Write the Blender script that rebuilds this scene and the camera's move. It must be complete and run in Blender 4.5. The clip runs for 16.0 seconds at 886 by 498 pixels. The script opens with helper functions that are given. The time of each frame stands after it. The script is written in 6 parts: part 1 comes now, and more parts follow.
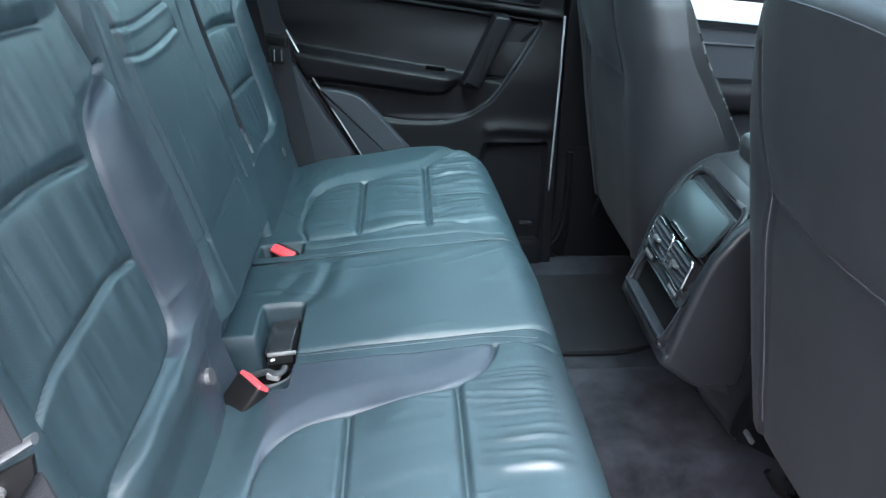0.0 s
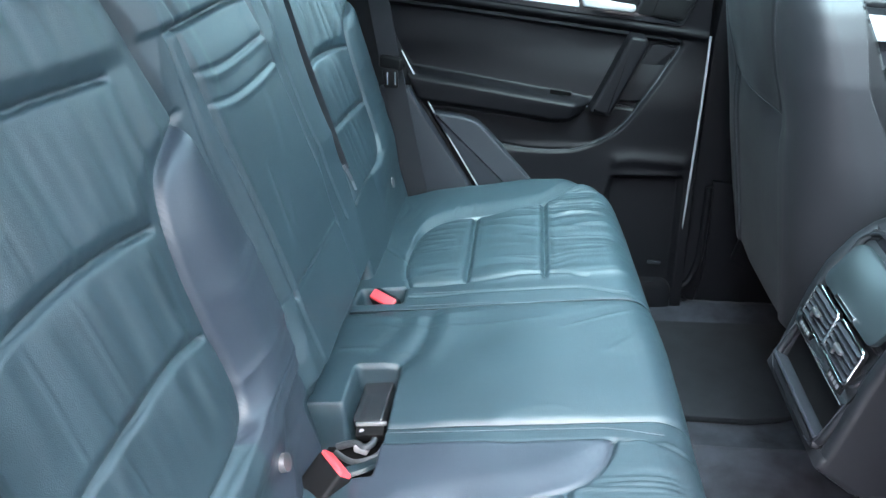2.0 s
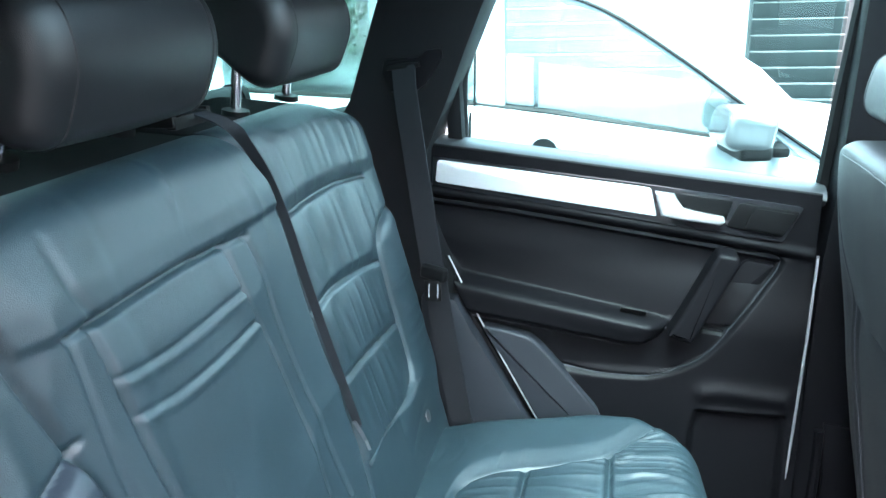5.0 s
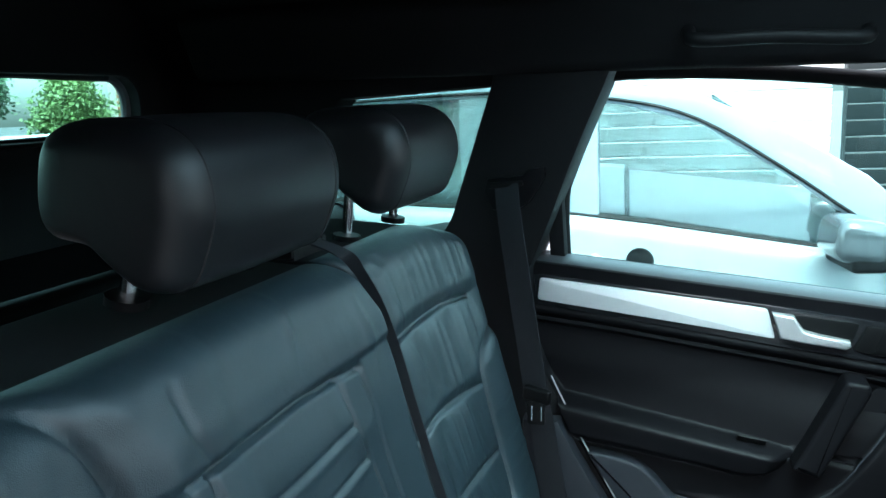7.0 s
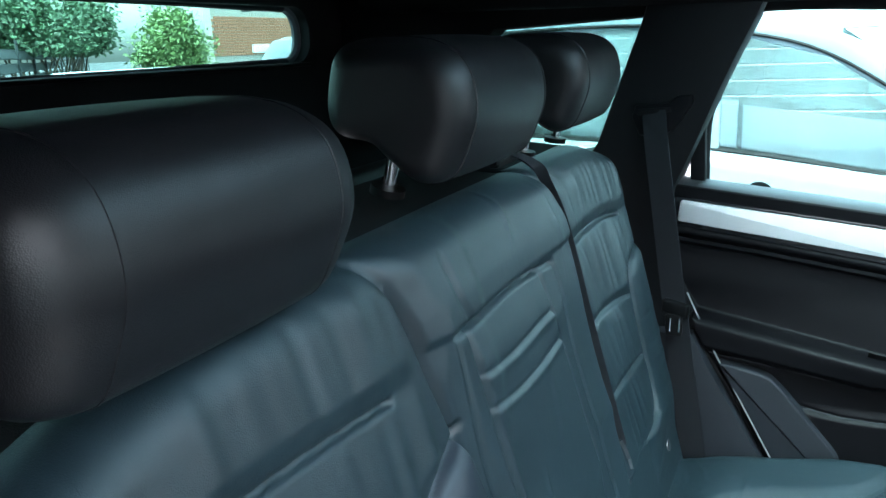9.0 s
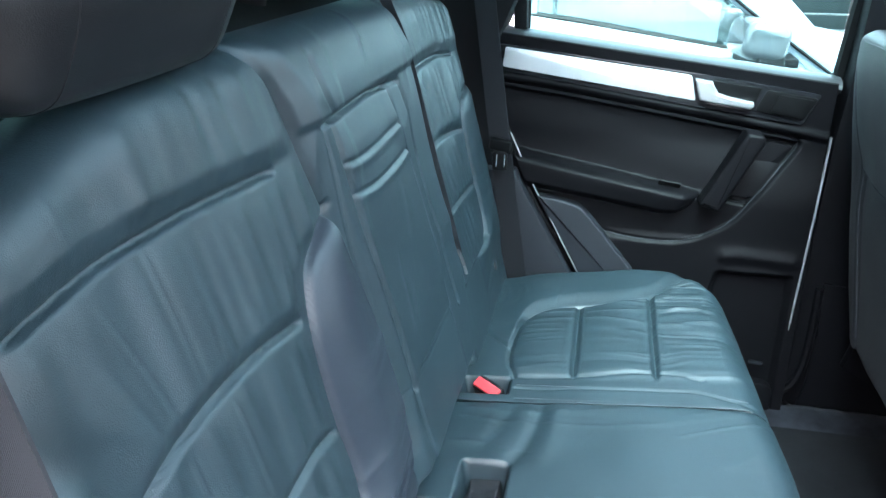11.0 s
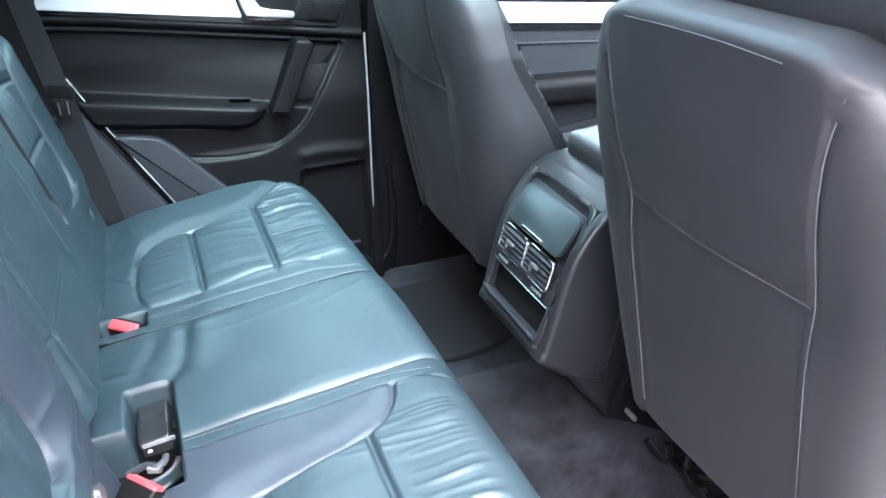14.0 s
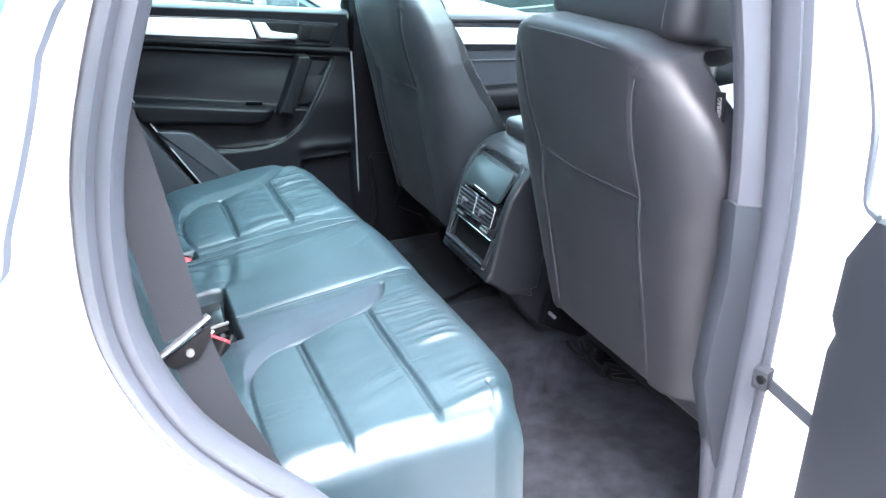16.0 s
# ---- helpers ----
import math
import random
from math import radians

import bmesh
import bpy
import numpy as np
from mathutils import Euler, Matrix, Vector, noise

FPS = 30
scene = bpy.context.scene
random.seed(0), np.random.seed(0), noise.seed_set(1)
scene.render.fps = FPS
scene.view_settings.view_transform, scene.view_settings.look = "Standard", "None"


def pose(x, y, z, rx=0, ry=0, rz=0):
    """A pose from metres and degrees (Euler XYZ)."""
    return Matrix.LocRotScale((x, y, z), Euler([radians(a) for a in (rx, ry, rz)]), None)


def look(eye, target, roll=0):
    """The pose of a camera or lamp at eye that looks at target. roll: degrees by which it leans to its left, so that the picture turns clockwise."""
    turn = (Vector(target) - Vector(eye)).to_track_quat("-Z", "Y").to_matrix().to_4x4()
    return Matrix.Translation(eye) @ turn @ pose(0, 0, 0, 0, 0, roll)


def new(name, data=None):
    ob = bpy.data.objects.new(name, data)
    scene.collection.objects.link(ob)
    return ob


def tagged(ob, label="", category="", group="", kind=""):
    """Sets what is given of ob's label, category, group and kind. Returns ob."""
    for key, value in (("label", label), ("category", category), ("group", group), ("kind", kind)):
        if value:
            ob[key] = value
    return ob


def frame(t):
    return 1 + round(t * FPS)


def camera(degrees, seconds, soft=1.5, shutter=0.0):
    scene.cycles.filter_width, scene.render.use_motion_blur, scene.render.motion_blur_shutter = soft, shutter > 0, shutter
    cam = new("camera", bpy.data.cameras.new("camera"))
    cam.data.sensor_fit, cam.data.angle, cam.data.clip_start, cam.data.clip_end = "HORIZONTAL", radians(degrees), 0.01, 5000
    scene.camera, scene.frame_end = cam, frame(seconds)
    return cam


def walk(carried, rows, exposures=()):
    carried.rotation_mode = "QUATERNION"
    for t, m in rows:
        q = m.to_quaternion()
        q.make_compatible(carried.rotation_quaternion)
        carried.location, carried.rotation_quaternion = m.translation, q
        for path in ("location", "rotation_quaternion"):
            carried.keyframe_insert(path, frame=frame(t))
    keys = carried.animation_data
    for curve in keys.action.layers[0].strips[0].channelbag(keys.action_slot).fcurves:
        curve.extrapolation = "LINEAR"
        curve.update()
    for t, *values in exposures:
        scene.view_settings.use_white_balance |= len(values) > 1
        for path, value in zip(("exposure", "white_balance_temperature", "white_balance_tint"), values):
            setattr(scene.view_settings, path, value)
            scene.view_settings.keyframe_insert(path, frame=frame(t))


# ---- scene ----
cam = camera(58.7, 16.0)
EXPOSURES = [(0.0, 4.55, 6300, 12), (1.0, 5.0, 6300, 13), (3.0, 5.0, 6300, 13), (5.0, 5.15, 6350, 12), (7.3, 3.85, 6200, 6), (8.2, 3.85, 6200, 6), (10.5, 4.7, 6200, 11), (11.5, 4.7, 6250, 12), (13.0, 5.25, 6400, 17), (14.0, 5.3, 6450, 17), (15.0, 5.3, 6300, 15), (16.0, 5.12, 6250, 14)]
PATH = [
    (0, (0.298, -1.109, 1.504), (0.385, 0.671, 0.596), 0.2),
    (0.5, (0.313, -1.065, 1.495), (0.365, 0.709, 0.573), -0.7),
    (1, (0.313, -1.027, 1.51), (0.292, 0.737, 0.568), -0.8),
    (1.5, (0.317, -0.983, 1.515), (0.185, 0.785, 0.591), -1.5),
    (2, (0.31, -0.942, 1.52), (0.093, 0.825, 0.609), -1.7),
    (2.5, (0.29, -0.923, 1.516), (0.025, 0.84, 0.609), -1.4),
    (3, (0.262, -0.888, 1.53), (-0.046, 0.865, 0.618), -1.7),
    (3.5, (0.254, -0.864, 1.551), (0.023, 0.919, 0.674), -1.0),
    (4, (0.286, -0.782, 1.559), (-0.005, 1.02, 0.741), -1.3),
    (4.5, (0.312, -0.691, 1.561), (0.005, 1.14, 0.819), -1.1),
    (5, (0.334, -0.637, 1.592), (-0.096, 1.22, 0.985), -1.6),
    (5.2, (0.344, -0.628, 1.606), (-0.106, 1.233, 1.028), -1.6),
    (7.3, (0.276, -0.616, 1.622), (-0.427, 1.224, 1.273), -2.7),
    (7.5, (0.267, -0.623, 1.622), (-0.494, 1.19, 1.257), -2.8),
    (8, (0.251, -0.66, 1.622), (-0.626, 1.095, 1.233), -2.7),
    (8.2, (0.244, -0.683, 1.622), (-0.647, 1.061, 1.218), -2.4),
    (10.3, (0.184, -0.908, 1.57), (-0.349, 0.889, 0.872), -0.7),
    (10.5, (0.192, -0.916, 1.562), (-0.301, 0.882, 0.839), -0.4),
    (11, (0.22, -0.922, 1.554), (-0.15, 0.885, 0.783), 0.4),
    (11.5, (0.259, -0.92, 1.553), (-0.003, 0.897, 0.761), 0.8),
    (12, (0.285, -0.935, 1.547), (0.08, 0.881, 0.735), 0.5),
    (12.5, (0.269, -0.961, 1.542), (0.285, 0.849, 0.692), 1.4),
    (13, (0.209, -0.995, 1.554), (0.502, 0.781, 0.683), -2.1),
    (13.5, (0.181, -1.005, 1.554), (0.703, 0.71, 0.668), -1.8),
    (14, (0.186, -1.044, 1.542), (0.802, 0.623, 0.625), -1.9),
    (14.5, (0.177, -1.148, 1.549), (0.778, 0.535, 0.65), -2.8),
    (15, (0.144, -1.278, 1.559), (0.684, 0.444, 0.698), -3.5),
    (15.5, (0.088, -1.385, 1.576), (0.677, 0.342, 0.757), -3.5),
    (16, (0.001, -1.514, 1.595), (0.701, 0.161, 0.754), -1.6),
]
walk(cam, [(t, look(eye, target, roll)) for t, eye, target, roll in PATH], EXPOSURES)

# ---- light: bright overcast sky over an open yard ----
world = bpy.data.worlds.new("overcast")
scene.world = world
world.use_nodes = True
wn = world.node_tree.nodes
wl = world.node_tree.links
sky = wn.new("ShaderNodeTexSky")
sky.sky_type = 'NISHITA'
sky.sun_disc = False
sky.sun_elevation = radians(65)
sky.sun_rotation = radians(171)
sky.air_density, sky.dust_density, sky.ozone_density = 1.0, 4.0, 1.0
soft = wn.new("ShaderNodeHueSaturation")
soft.inputs["Saturation"].default_value = 0.35
wl.new(sky.outputs[0], soft.inputs["Color"])
wl.new(soft.outputs[0], wn["Background"].inputs["Color"])
wn["Background"].inputs["Strength"].default_value = 0.15
sun = new("sun", bpy.data.lights.new("sun", "SUN"))
sun.data.energy, sun.data.angle, sun.data.color = 0.32, radians(40), (1.0, 0.97, 0.94)
sun.matrix_world = look((0.2, -1.2, 2.6), (0, 0, 0))


# ---- materials ----
def material(name, colour, rough=0.5, metal=0.0, grain=0.0, grain_size=400.0, mottle=0.15, mottle_size=9.0,
             coat=0.0, pebble=0.0, pebble_size=900.0, weave=0.0, weave_size=500.0, vary_rough=0.08, sheen=0.0, spec=0.5):
    m = bpy.data.materials.new(name)
    m.use_nodes = True
    n, l = m.node_tree.nodes, m.node_tree.links
    p = n["Principled BSDF"]
    p.inputs["Metallic"].default_value = metal
    p.inputs["Coat Weight"].default_value = coat
    p.inputs["Coat Roughness"].default_value = 0.1
    p.inputs["Sheen Weight"].default_value = sheen
    p.inputs["Specular IOR Level"].default_value = spec
    co = n.new("ShaderNodeTexCoord")
    big = n.new("ShaderNodeTexNoise")
    big.inputs["Scale"].default_value = mottle_size
    big.inputs["Detail"].default_value = 6.0
    big.inputs["Roughness"].default_value = 0.6
    l.new(co.outputs["Object"], big.inputs["Vector"])
    ramp = n.new("ShaderNodeMapRange")
    ramp.inputs["From Min"].default_value, ramp.inputs["From Max"].default_value = 0.25, 0.75
    ramp.inputs["To Min"].default_value, ramp.inputs["To Max"].default_value = 1 - mottle, 1 + mottle
    l.new(big.outputs["Fac"], ramp.inputs["Value"])
    mul = n.new("ShaderNodeMix")
    mul.data_type, mul.blend_type = 'RGBA', 'MULTIPLY'
    mul.inputs["Factor"].default_value = 1.0
    mul.inputs["A"].default_value = (*colour, 1)
    l.new(ramp.outputs[0], mul.inputs["B"])
    l.new(mul.outputs["Result"], p.inputs["Base Color"])
    rr = n.new("ShaderNodeMapRange")
    rr.inputs["To Min"].default_value, rr.inputs["To Max"].default_value = max(rough - vary_rough, 0.02), min(rough + vary_rough, 1)
    l.new(big.outputs["Fac"], rr.inputs["Value"])
    l.new(rr.outputs[0], p.inputs["Roughness"])
    last = None
    for kind, amount, size in (("noise", grain, grain_size), ("cells", pebble, pebble_size), ("weave", weave, weave_size)):
        if amount <= 0:
            continue
        if kind == "noise":
            tex = n.new("ShaderNodeTexNoise")
            tex.inputs["Detail"].default_value = 3.0
            out = tex.outputs["Fac"]
        elif kind == "cells":
            tex = n.new("ShaderNodeTexVoronoi")
            out = tex.outputs["Distance"]
        else:
            tex = n.new("ShaderNodeTexWave")
            tex.inputs["Distortion"].default_value = 0.6
            out = tex.outputs["Fac"]
        tex.inputs["Scale"].default_value = size
        l.new(co.outputs["Object"], tex.inputs["Vector"])
        bump = n.new("ShaderNodeBump")
        bump.inputs["Strength"].default_value = amount
        bump.inputs["Distance"].default_value = 0.0008
        l.new(out, bump.inputs["Height"])
        if last:
            l.new(last.outputs[0], bump.inputs["Normal"])
        last = bump
    if last:
        l.new(last.outputs[0], p.inputs["Normal"])
    return m


def pane_material(name, tint, gloss=0.04):
    m = bpy.data.materials.new(name)
    m.use_nodes = True
    n, l = m.node_tree.nodes, m.node_tree.links
    n.remove(n["Principled BSDF"])
    clear = n.new("ShaderNodeBsdfTransparent")
    clear.inputs["Color"].default_value = (*tint, 1)
    shine = n.new("ShaderNodeBsdfGlossy")
    shine.inputs["Roughness"].default_value = 0.02
    lw = n.new("ShaderNodeLayerWeight")
    lw.inputs["Blend"].default_value = 0.5
    power = n.new("ShaderNodeMath")
    power.operation = 'POWER'
    power.inputs[1].default_value = 5.0
    l.new(lw.outputs["Facing"], power.inputs[0])
    fres = n.new("ShaderNodeMapRange")
    fres.inputs["To Min"].default_value, fres.inputs["To Max"].default_value = gloss, 0.9
    l.new(power.outputs[0], fres.inputs["Value"])
    mix = n.new("ShaderNodeMixShader")
    l.new(fres.outputs[0], mix.inputs[0])
    l.new(clear.outputs[0], mix.inputs[1])
    l.new(shine.outputs[0], mix.inputs[2])
    l.new(mix.outputs[0], n["Material Output"].inputs["Surface"])
    return m


LEATHER = material("rear_leather", (0.0100, 0.0210, 0.0274), 0.47, grain=0.30, grain_size=95, pebble=0.24, pebble_size=1000, mottle=0.2, mottle_size=14, spec=0.62)
# same leather, paler and more violet: doorway light put into the colour
LEATHER_DOORLIT = material("doorlit_bolster_leather", (0.0165, 0.0220, 0.0310), 0.45, grain=0.30, grain_size=95, pebble=0.17, pebble_size=1100, mottle=0.1, mottle_size=14)
LEATHER_HEAD = material("headrest_leather", (0.0078, 0.0077, 0.0092), 0.42, grain=0.08, grain_size=160, pebble=0.16, pebble_size=1200, mottle=0.1, spec=0.4)
LEATHER_FRONT = material("front_seat_leather", (0.0122, 0.0119, 0.0150), 0.48, grain=0.08, grain_size=120, pebble=0.18, pebble_size=1200, mottle=0.1, spec=0.42, sheen=0.03)
PIPING = material("seam_thread", (0.048, 0.050, 0.058), 0.6, mottle=0.1)
PLASTIC = material("soft_plastic", (0.0038, 0.0036, 0.0046), 0.48, grain=0.2, grain_size=900, mottle=0.08, spec=0.10)
PLASTIC_DARK = material("dark_plastic", (0.005, 0.005, 0.0055), 0.48, grain=0.25, grain_size=900, mottle=0.08, spec=0.10)
PLASTIC_GREY = material("grey_trim", (0.015, 0.0165, 0.021), 0.55, grain=0.3, grain_size=900, mottle=0.08, spec=0.25)
GLOSS = material("gloss_black", (0.012, 0.012, 0.014), 0.08, mottle=0.05, vary_rough=0.03)
CONSOLE = material("console_plastic", (0.0115, 0.0122, 0.0145), 0.36, grain=0.25, grain_size=900, mottle=0.08, spec=0.4)
LID = material("gloss_lid", (0.012, 0.013, 0.015), 0.22, mottle=0.06, spec=0.6)
TEAL_PANEL = material("satin_lid", (0.018, 0.024, 0.027), 0.3, mottle=0.06, spec=0.3)
SILVER = material("brushed_silver", (0.86, 0.86, 0.87), 0.42, metal=0.6, grain=0.1, grain_size=600, mottle=0.04)
CHROME = material("chrome", (0.93, 0.93, 0.94), 0.14, metal=1.0, mottle=0.03, vary_rough=0.04)
DARK_STEEL = material("dark_steel", (0.09, 0.095, 0.105), 0.45, metal=0.7, mottle=0.3, mottle_size=40)
SATIN = material("satin_metal", (0.50, 0.50, 0.51), 0.36, metal=0.7, mottle=0.05)
STEEL = material("dull_steel", (0.24, 0.24, 0.25), 0.4, metal=0.9, mottle=0.3, mottle_size=40)
RED = material("red_button", (0.55, 0.042, 0.05), 0.35, mottle=0.06)
CARPET = material("carpet", (0.0135, 0.0140, 0.0178), 0.95, grain=1.0, grain_size=620, mottle=0.75, mottle_size=17, sheen=0.04, spec=0.05)
CARPET_DARK = material("mat_carpet", (0.0075, 0.0078, 0.0095), 0.95, grain=1.0, grain_size=620, mottle=0.4, mottle_size=17, sheen=0.03, spec=0.05)
TRIM_BLACK = material("matt_black_trim", (0.0065, 0.0065, 0.0075), 0.6, grain=0.25, grain_size=900, mottle=0.08, spec=0.12)
FRAME_GREY = material("window_rubber_and_lit_edge", (0.085, 0.094, 0.11), 0.5, grain=0.2, grain_size=300, mottle=0.1)
LEDGE = material("window_ledge", (0.028, 0.03, 0.033), 0.42, grain=0.25, grain_size=900, mottle=0.08)
RUBBER = material("rubber_seal", (0.031, 0.034, 0.043), 0.5, grain=0.2, grain_size=300, mottle=0.1)
PILLAR = material("pillar_trim", (0.033, 0.034, 0.042), 0.55, grain=0.3, grain_size=800, mottle=0.06)
CLOTH = material("headlining", (0.012, 0.012, 0.013), 0.95, grain=0.7, grain_size=900, mottle=0.1, spec=0.05)
WEB = material("belt_webbing", (0.0125, 0.0135, 0.0165), 0.75, weave=0.35, weave_size=380, mottle=0.08, spec=0.2)
PAINT = material("white_paint", (0.80, 0.81, 0.82), 0.25, coat=0.6, mottle=0.02)
PAINT_SILVER = material("silver_paint", (0.25, 0.27, 0.28), 0.3, coat=0.6, mottle=0.04)
ASPHALT = material("asphalt", (0.075, 0.075, 0.078), 0.9, grain=1.0, grain_size=120, mottle=0.3, mottle_size=2)
SLAT = material("fence_paint", (0.010, 0.015, 0.016), 0.6, grain=0.5, grain_size=60, mottle=0.25, mottle_size=3)
BRICK = material("brick", (0.34, 0.14, 0.08), 0.85, grain=0.6, grain_size=60, mottle=0.3, mottle_size=6)
MORTAR = material("mortar", (0.36, 0.33, 0.29), 0.9, grain=0.5, grain_size=80)
LEAF = material("leaves", (0.055, 0.105, 0.05), 0.5, mottle=0.6, mottle_size=5)
BAMBOO = material("bamboo_leaves", (0.13, 0.20, 0.06), 0.5, mottle=0.5, mottle_size=5)
BARK = material("bark", (0.09, 0.07, 0.05), 0.9, grain=0.8, grain_size=50)
TYRE = material("tyre", (0.02, 0.02, 0.02), 0.8)
GLASS = pane_material("tinted_glass", (0.70, 0.90, 0.90))
GLASS_ROOF = pane_material("roof_glass", (0.66, 0.80, 0.82))
GLASS_REAR = pane_material("rear_privacy_glass", (0.46, 0.66, 0.64))
GLASS_FRONT = pane_material("front_glass", (0.86, 0.93, 0.94))
GLASS_FAR = pane_material("neighbour_glass", (0.66, 0.71, 0.71), 0.26)
PAINT_FRAME = material("roof_paint", (0.24, 0.27, 0.31), 0.3, coat=0.3, mottle=0.04)
MIRROR_SHELL = material("mirror_shell", (0.05, 0.055, 0.06), 0.14, coat=0.8, mottle=0.04)
SLAT_PALE = material("pale_fence_paint", (0.60, 0.63, 0.62), 0.6, grain=0.5, grain_size=60, mottle=0.2, mottle_size=3)
BLOCK_GREY = material("light_block_grey", (0.16, 0.155, 0.15), 0.9, grain=0.6, grain_size=90, mottle=0.2, mottle_size=1.5)
MARK = material("printed_mark", (0.16, 0.16, 0.17), 0.5, mottle=0.05)


# ---- mesh helpers ----
def smooth(a, b, x):
    t = np.clip((np.asarray(x, float) - a) / (b - a), 0, 1)
    return t * t * (3 - 2 * t)


def bell(x, c, w):
    return np.exp(-((np.asarray(x, float) - c) / w) ** 2)


LATTICE = np.random.RandomState(5).rand(97, 97)


def fuzz(x, y):
    """Smooth noise in 0 to 1."""
    x, y = np.asarray(x, float), np.asarray(y, float)
    i, j = np.floor(x).astype(int), np.floor(y).astype(int)
    u, v = x - i, y - j
    u, v = u * u * (3 - 2 * u), v * v * (3 - 2 * v)
    a, b = LATTICE[i % 97, j % 97], LATTICE[(i + 1) % 97, j % 97]
    c, d = LATTICE[i % 97, (j + 1) % 97], LATTICE[(i + 1) % 97, (j + 1) % 97]
    return (a * (1 - u) + b * u) * (1 - v) + (c * (1 - u) + d * u) * v


def creases(along, across, fine=60.0, drift=7.0, seed=0.0):
    """Thin soft folds that run along one way: ridges in 0 to 1."""
    warp = 1.4 * fuzz(along * drift + seed, across * 9 + seed)
    k = fuzz(along * 5 + seed * 3, across * fine + warp * 3)
    live = smooth(0.35, 0.7, fuzz(along * 9 + 31 + seed, across * 14 + seed))
    return np.clip(1 - np.abs(k - 0.5) * 5, 0, 1) ** 1.5 * live


def mesh_of(name, verts, faces, mat, shade=True, mats=None, index=None):
    me = bpy.data.meshes.new(name)
    me.from_pydata([tuple(v) for v in verts], [], [tuple(f) for f in faces])
    for k in (mats or [mat]):
        me.materials.append(k)
    if shade:
        me.polygons.foreach_set("use_smooth", [True] * len(me.polygons))
    if index is not None:
        me.polygons.foreach_set("material_index", index)
    me.update()
    return me


def thing(name, at=(0, 0, 0), label="", category="", group="", kind=""):
    ob = new(name)
    ob.empty_display_size = 0.05
    ob.matrix_world = Matrix.Translation(at)
    return tagged(ob, label, category, group, kind)


def place(name, me, parent=None, label="", category="", group="", kind=""):
    """A mesh in world coordinates, put under its thing."""
    ob = new(name, me)
    if parent:
        ob.parent = parent
        at = Vector()
        up = parent
        while up:
            at += up.location
            up = up.parent
        ob.location = -at
    return tagged(ob, label, category, group, kind)


def centred(ob):
    """Moves the origin of a part to the middle of its mesh."""
    me = ob.data
    co = np.empty(len(me.vertices) * 3)
    me.vertices.foreach_get("co", co)
    co = co.reshape(-1, 3)
    mid = (co.min(0) + co.max(0)) / 2
    me.vertices.foreach_set("co", (co - mid).ravel())
    ob.location = ob.location + Vector(mid)
    return ob


def part(name, bm, mat, parent, label="", bevel=0.0):
    """Links a bmesh in world coordinates as one mesh object under a thing or a part."""
    bmesh.ops.recalc_face_normals(bm, faces=bm.faces)
    me = bpy.data.meshes.new(name)
    bm.to_mesh(me)
    bm.free()
    me.materials.append(mat)
    me.polygons.foreach_set("use_smooth", [True] * len(me.polygons))
    me.set_sharp_from_angle(angle=radians(38))
    return centred(place(name, me, parent, label))


def solid(name, bm, mat, label, category, group="", kind=""):
    """A top-level thing out of one mesh."""
    ob = part(name, bm, mat, None)
    return tagged(ob, label, category, group, kind)


def box(bm, size, m=Matrix(), bevel=0.0, seg=2):
    out = bmesh.ops.create_cube(bm, size=1.0, matrix=m @ Matrix.Diagonal((*size, 1)))
    if bevel:
        edges = list({e for v in out["verts"] for e in v.link_edges})
        bmesh.ops.bevel(bm, geom=edges, offset=bevel, segments=seg, affect='EDGES', profile=0.6)
    return bm


def block(size, at, turn=(0, 0, 0), bevel=0.0, seg=2):
    return box(bmesh.new(), size, pose(*at, *turn), bevel, seg)


def rod(bm, a, b, r, r2=None, n=14, caps=True):
    a, b = Vector(a), Vector(b)
    d = b - a
    m = Matrix.Translation((a + b) / 2) @ d.to_track_quat('Z', 'Y').to_matrix().to_4x4()
    bmesh.ops.create_cone(bm, cap_ends=caps, segments=n, radius1=r, radius2=r if r2 is None else r2, depth=d.length, matrix=m)
    return bm


def rods(pairs, r, n=12):
    bm = bmesh.new()
    for a, b in pairs:
        rod(bm, a, b, r, n=n)
    return bm


def tube(pts, r, n=8, closed=False, flat=1.0, side=(0, 1, 0)):
    """A round or flattened cord along points."""
    pts = [Vector(p) for p in pts]
    bm = bmesh.new()
    rings = []
    k = len(pts)
    for i, p in enumerate(pts):
        a = pts[(i - 1) % k] if closed or i else p
        b = pts[(i + 1) % k] if closed or i < k - 1 else p
        d = (b - a).normalized()
        s = Vector(side) - d * d.dot(Vector(side))
        s = s.normalized() if s.length > 1e-4 else d.orthogonal().normalized()
        t = d.cross(s)
        rings.append([bm.verts.new(p + s * (r * math.cos(2 * math.pi * j / n)) + t * (r * flat * math.sin(2 * math.pi * j / n))) for j in range(n)])
    for i in range(k if closed else k - 1):
        q, w = rings[i], rings[(i + 1) % k]
        for j in range(n):
            bm.faces.new((q[j], q[(j + 1) % n], w[(j + 1) % n], w[j]))
    if not closed:
        bm.faces.new(rings[0])
        bm.faces.new(rings[-1][::-1])
    return bm


def stitches(pts, length=0.0055, gap=0.0022, r=0.0006):
    """Short threads in a row along a line of points."""
    p = [Vector(q) for q in pts]
    run = [0.0]
    for a, b in zip(p[:-1], p[1:]):
        run.append(run[-1] + (b - a).length)
    def at(s):
        return Vector([float(np.interp(s, run, [q[k] for q in p])) for k in range(3)])
    bm = bmesh.new()
    s = 0.0
    while s + length < run[-1]:
        rod(bm, at(s), at(s + length), r, n=5)
        s += length + gap
    return bm


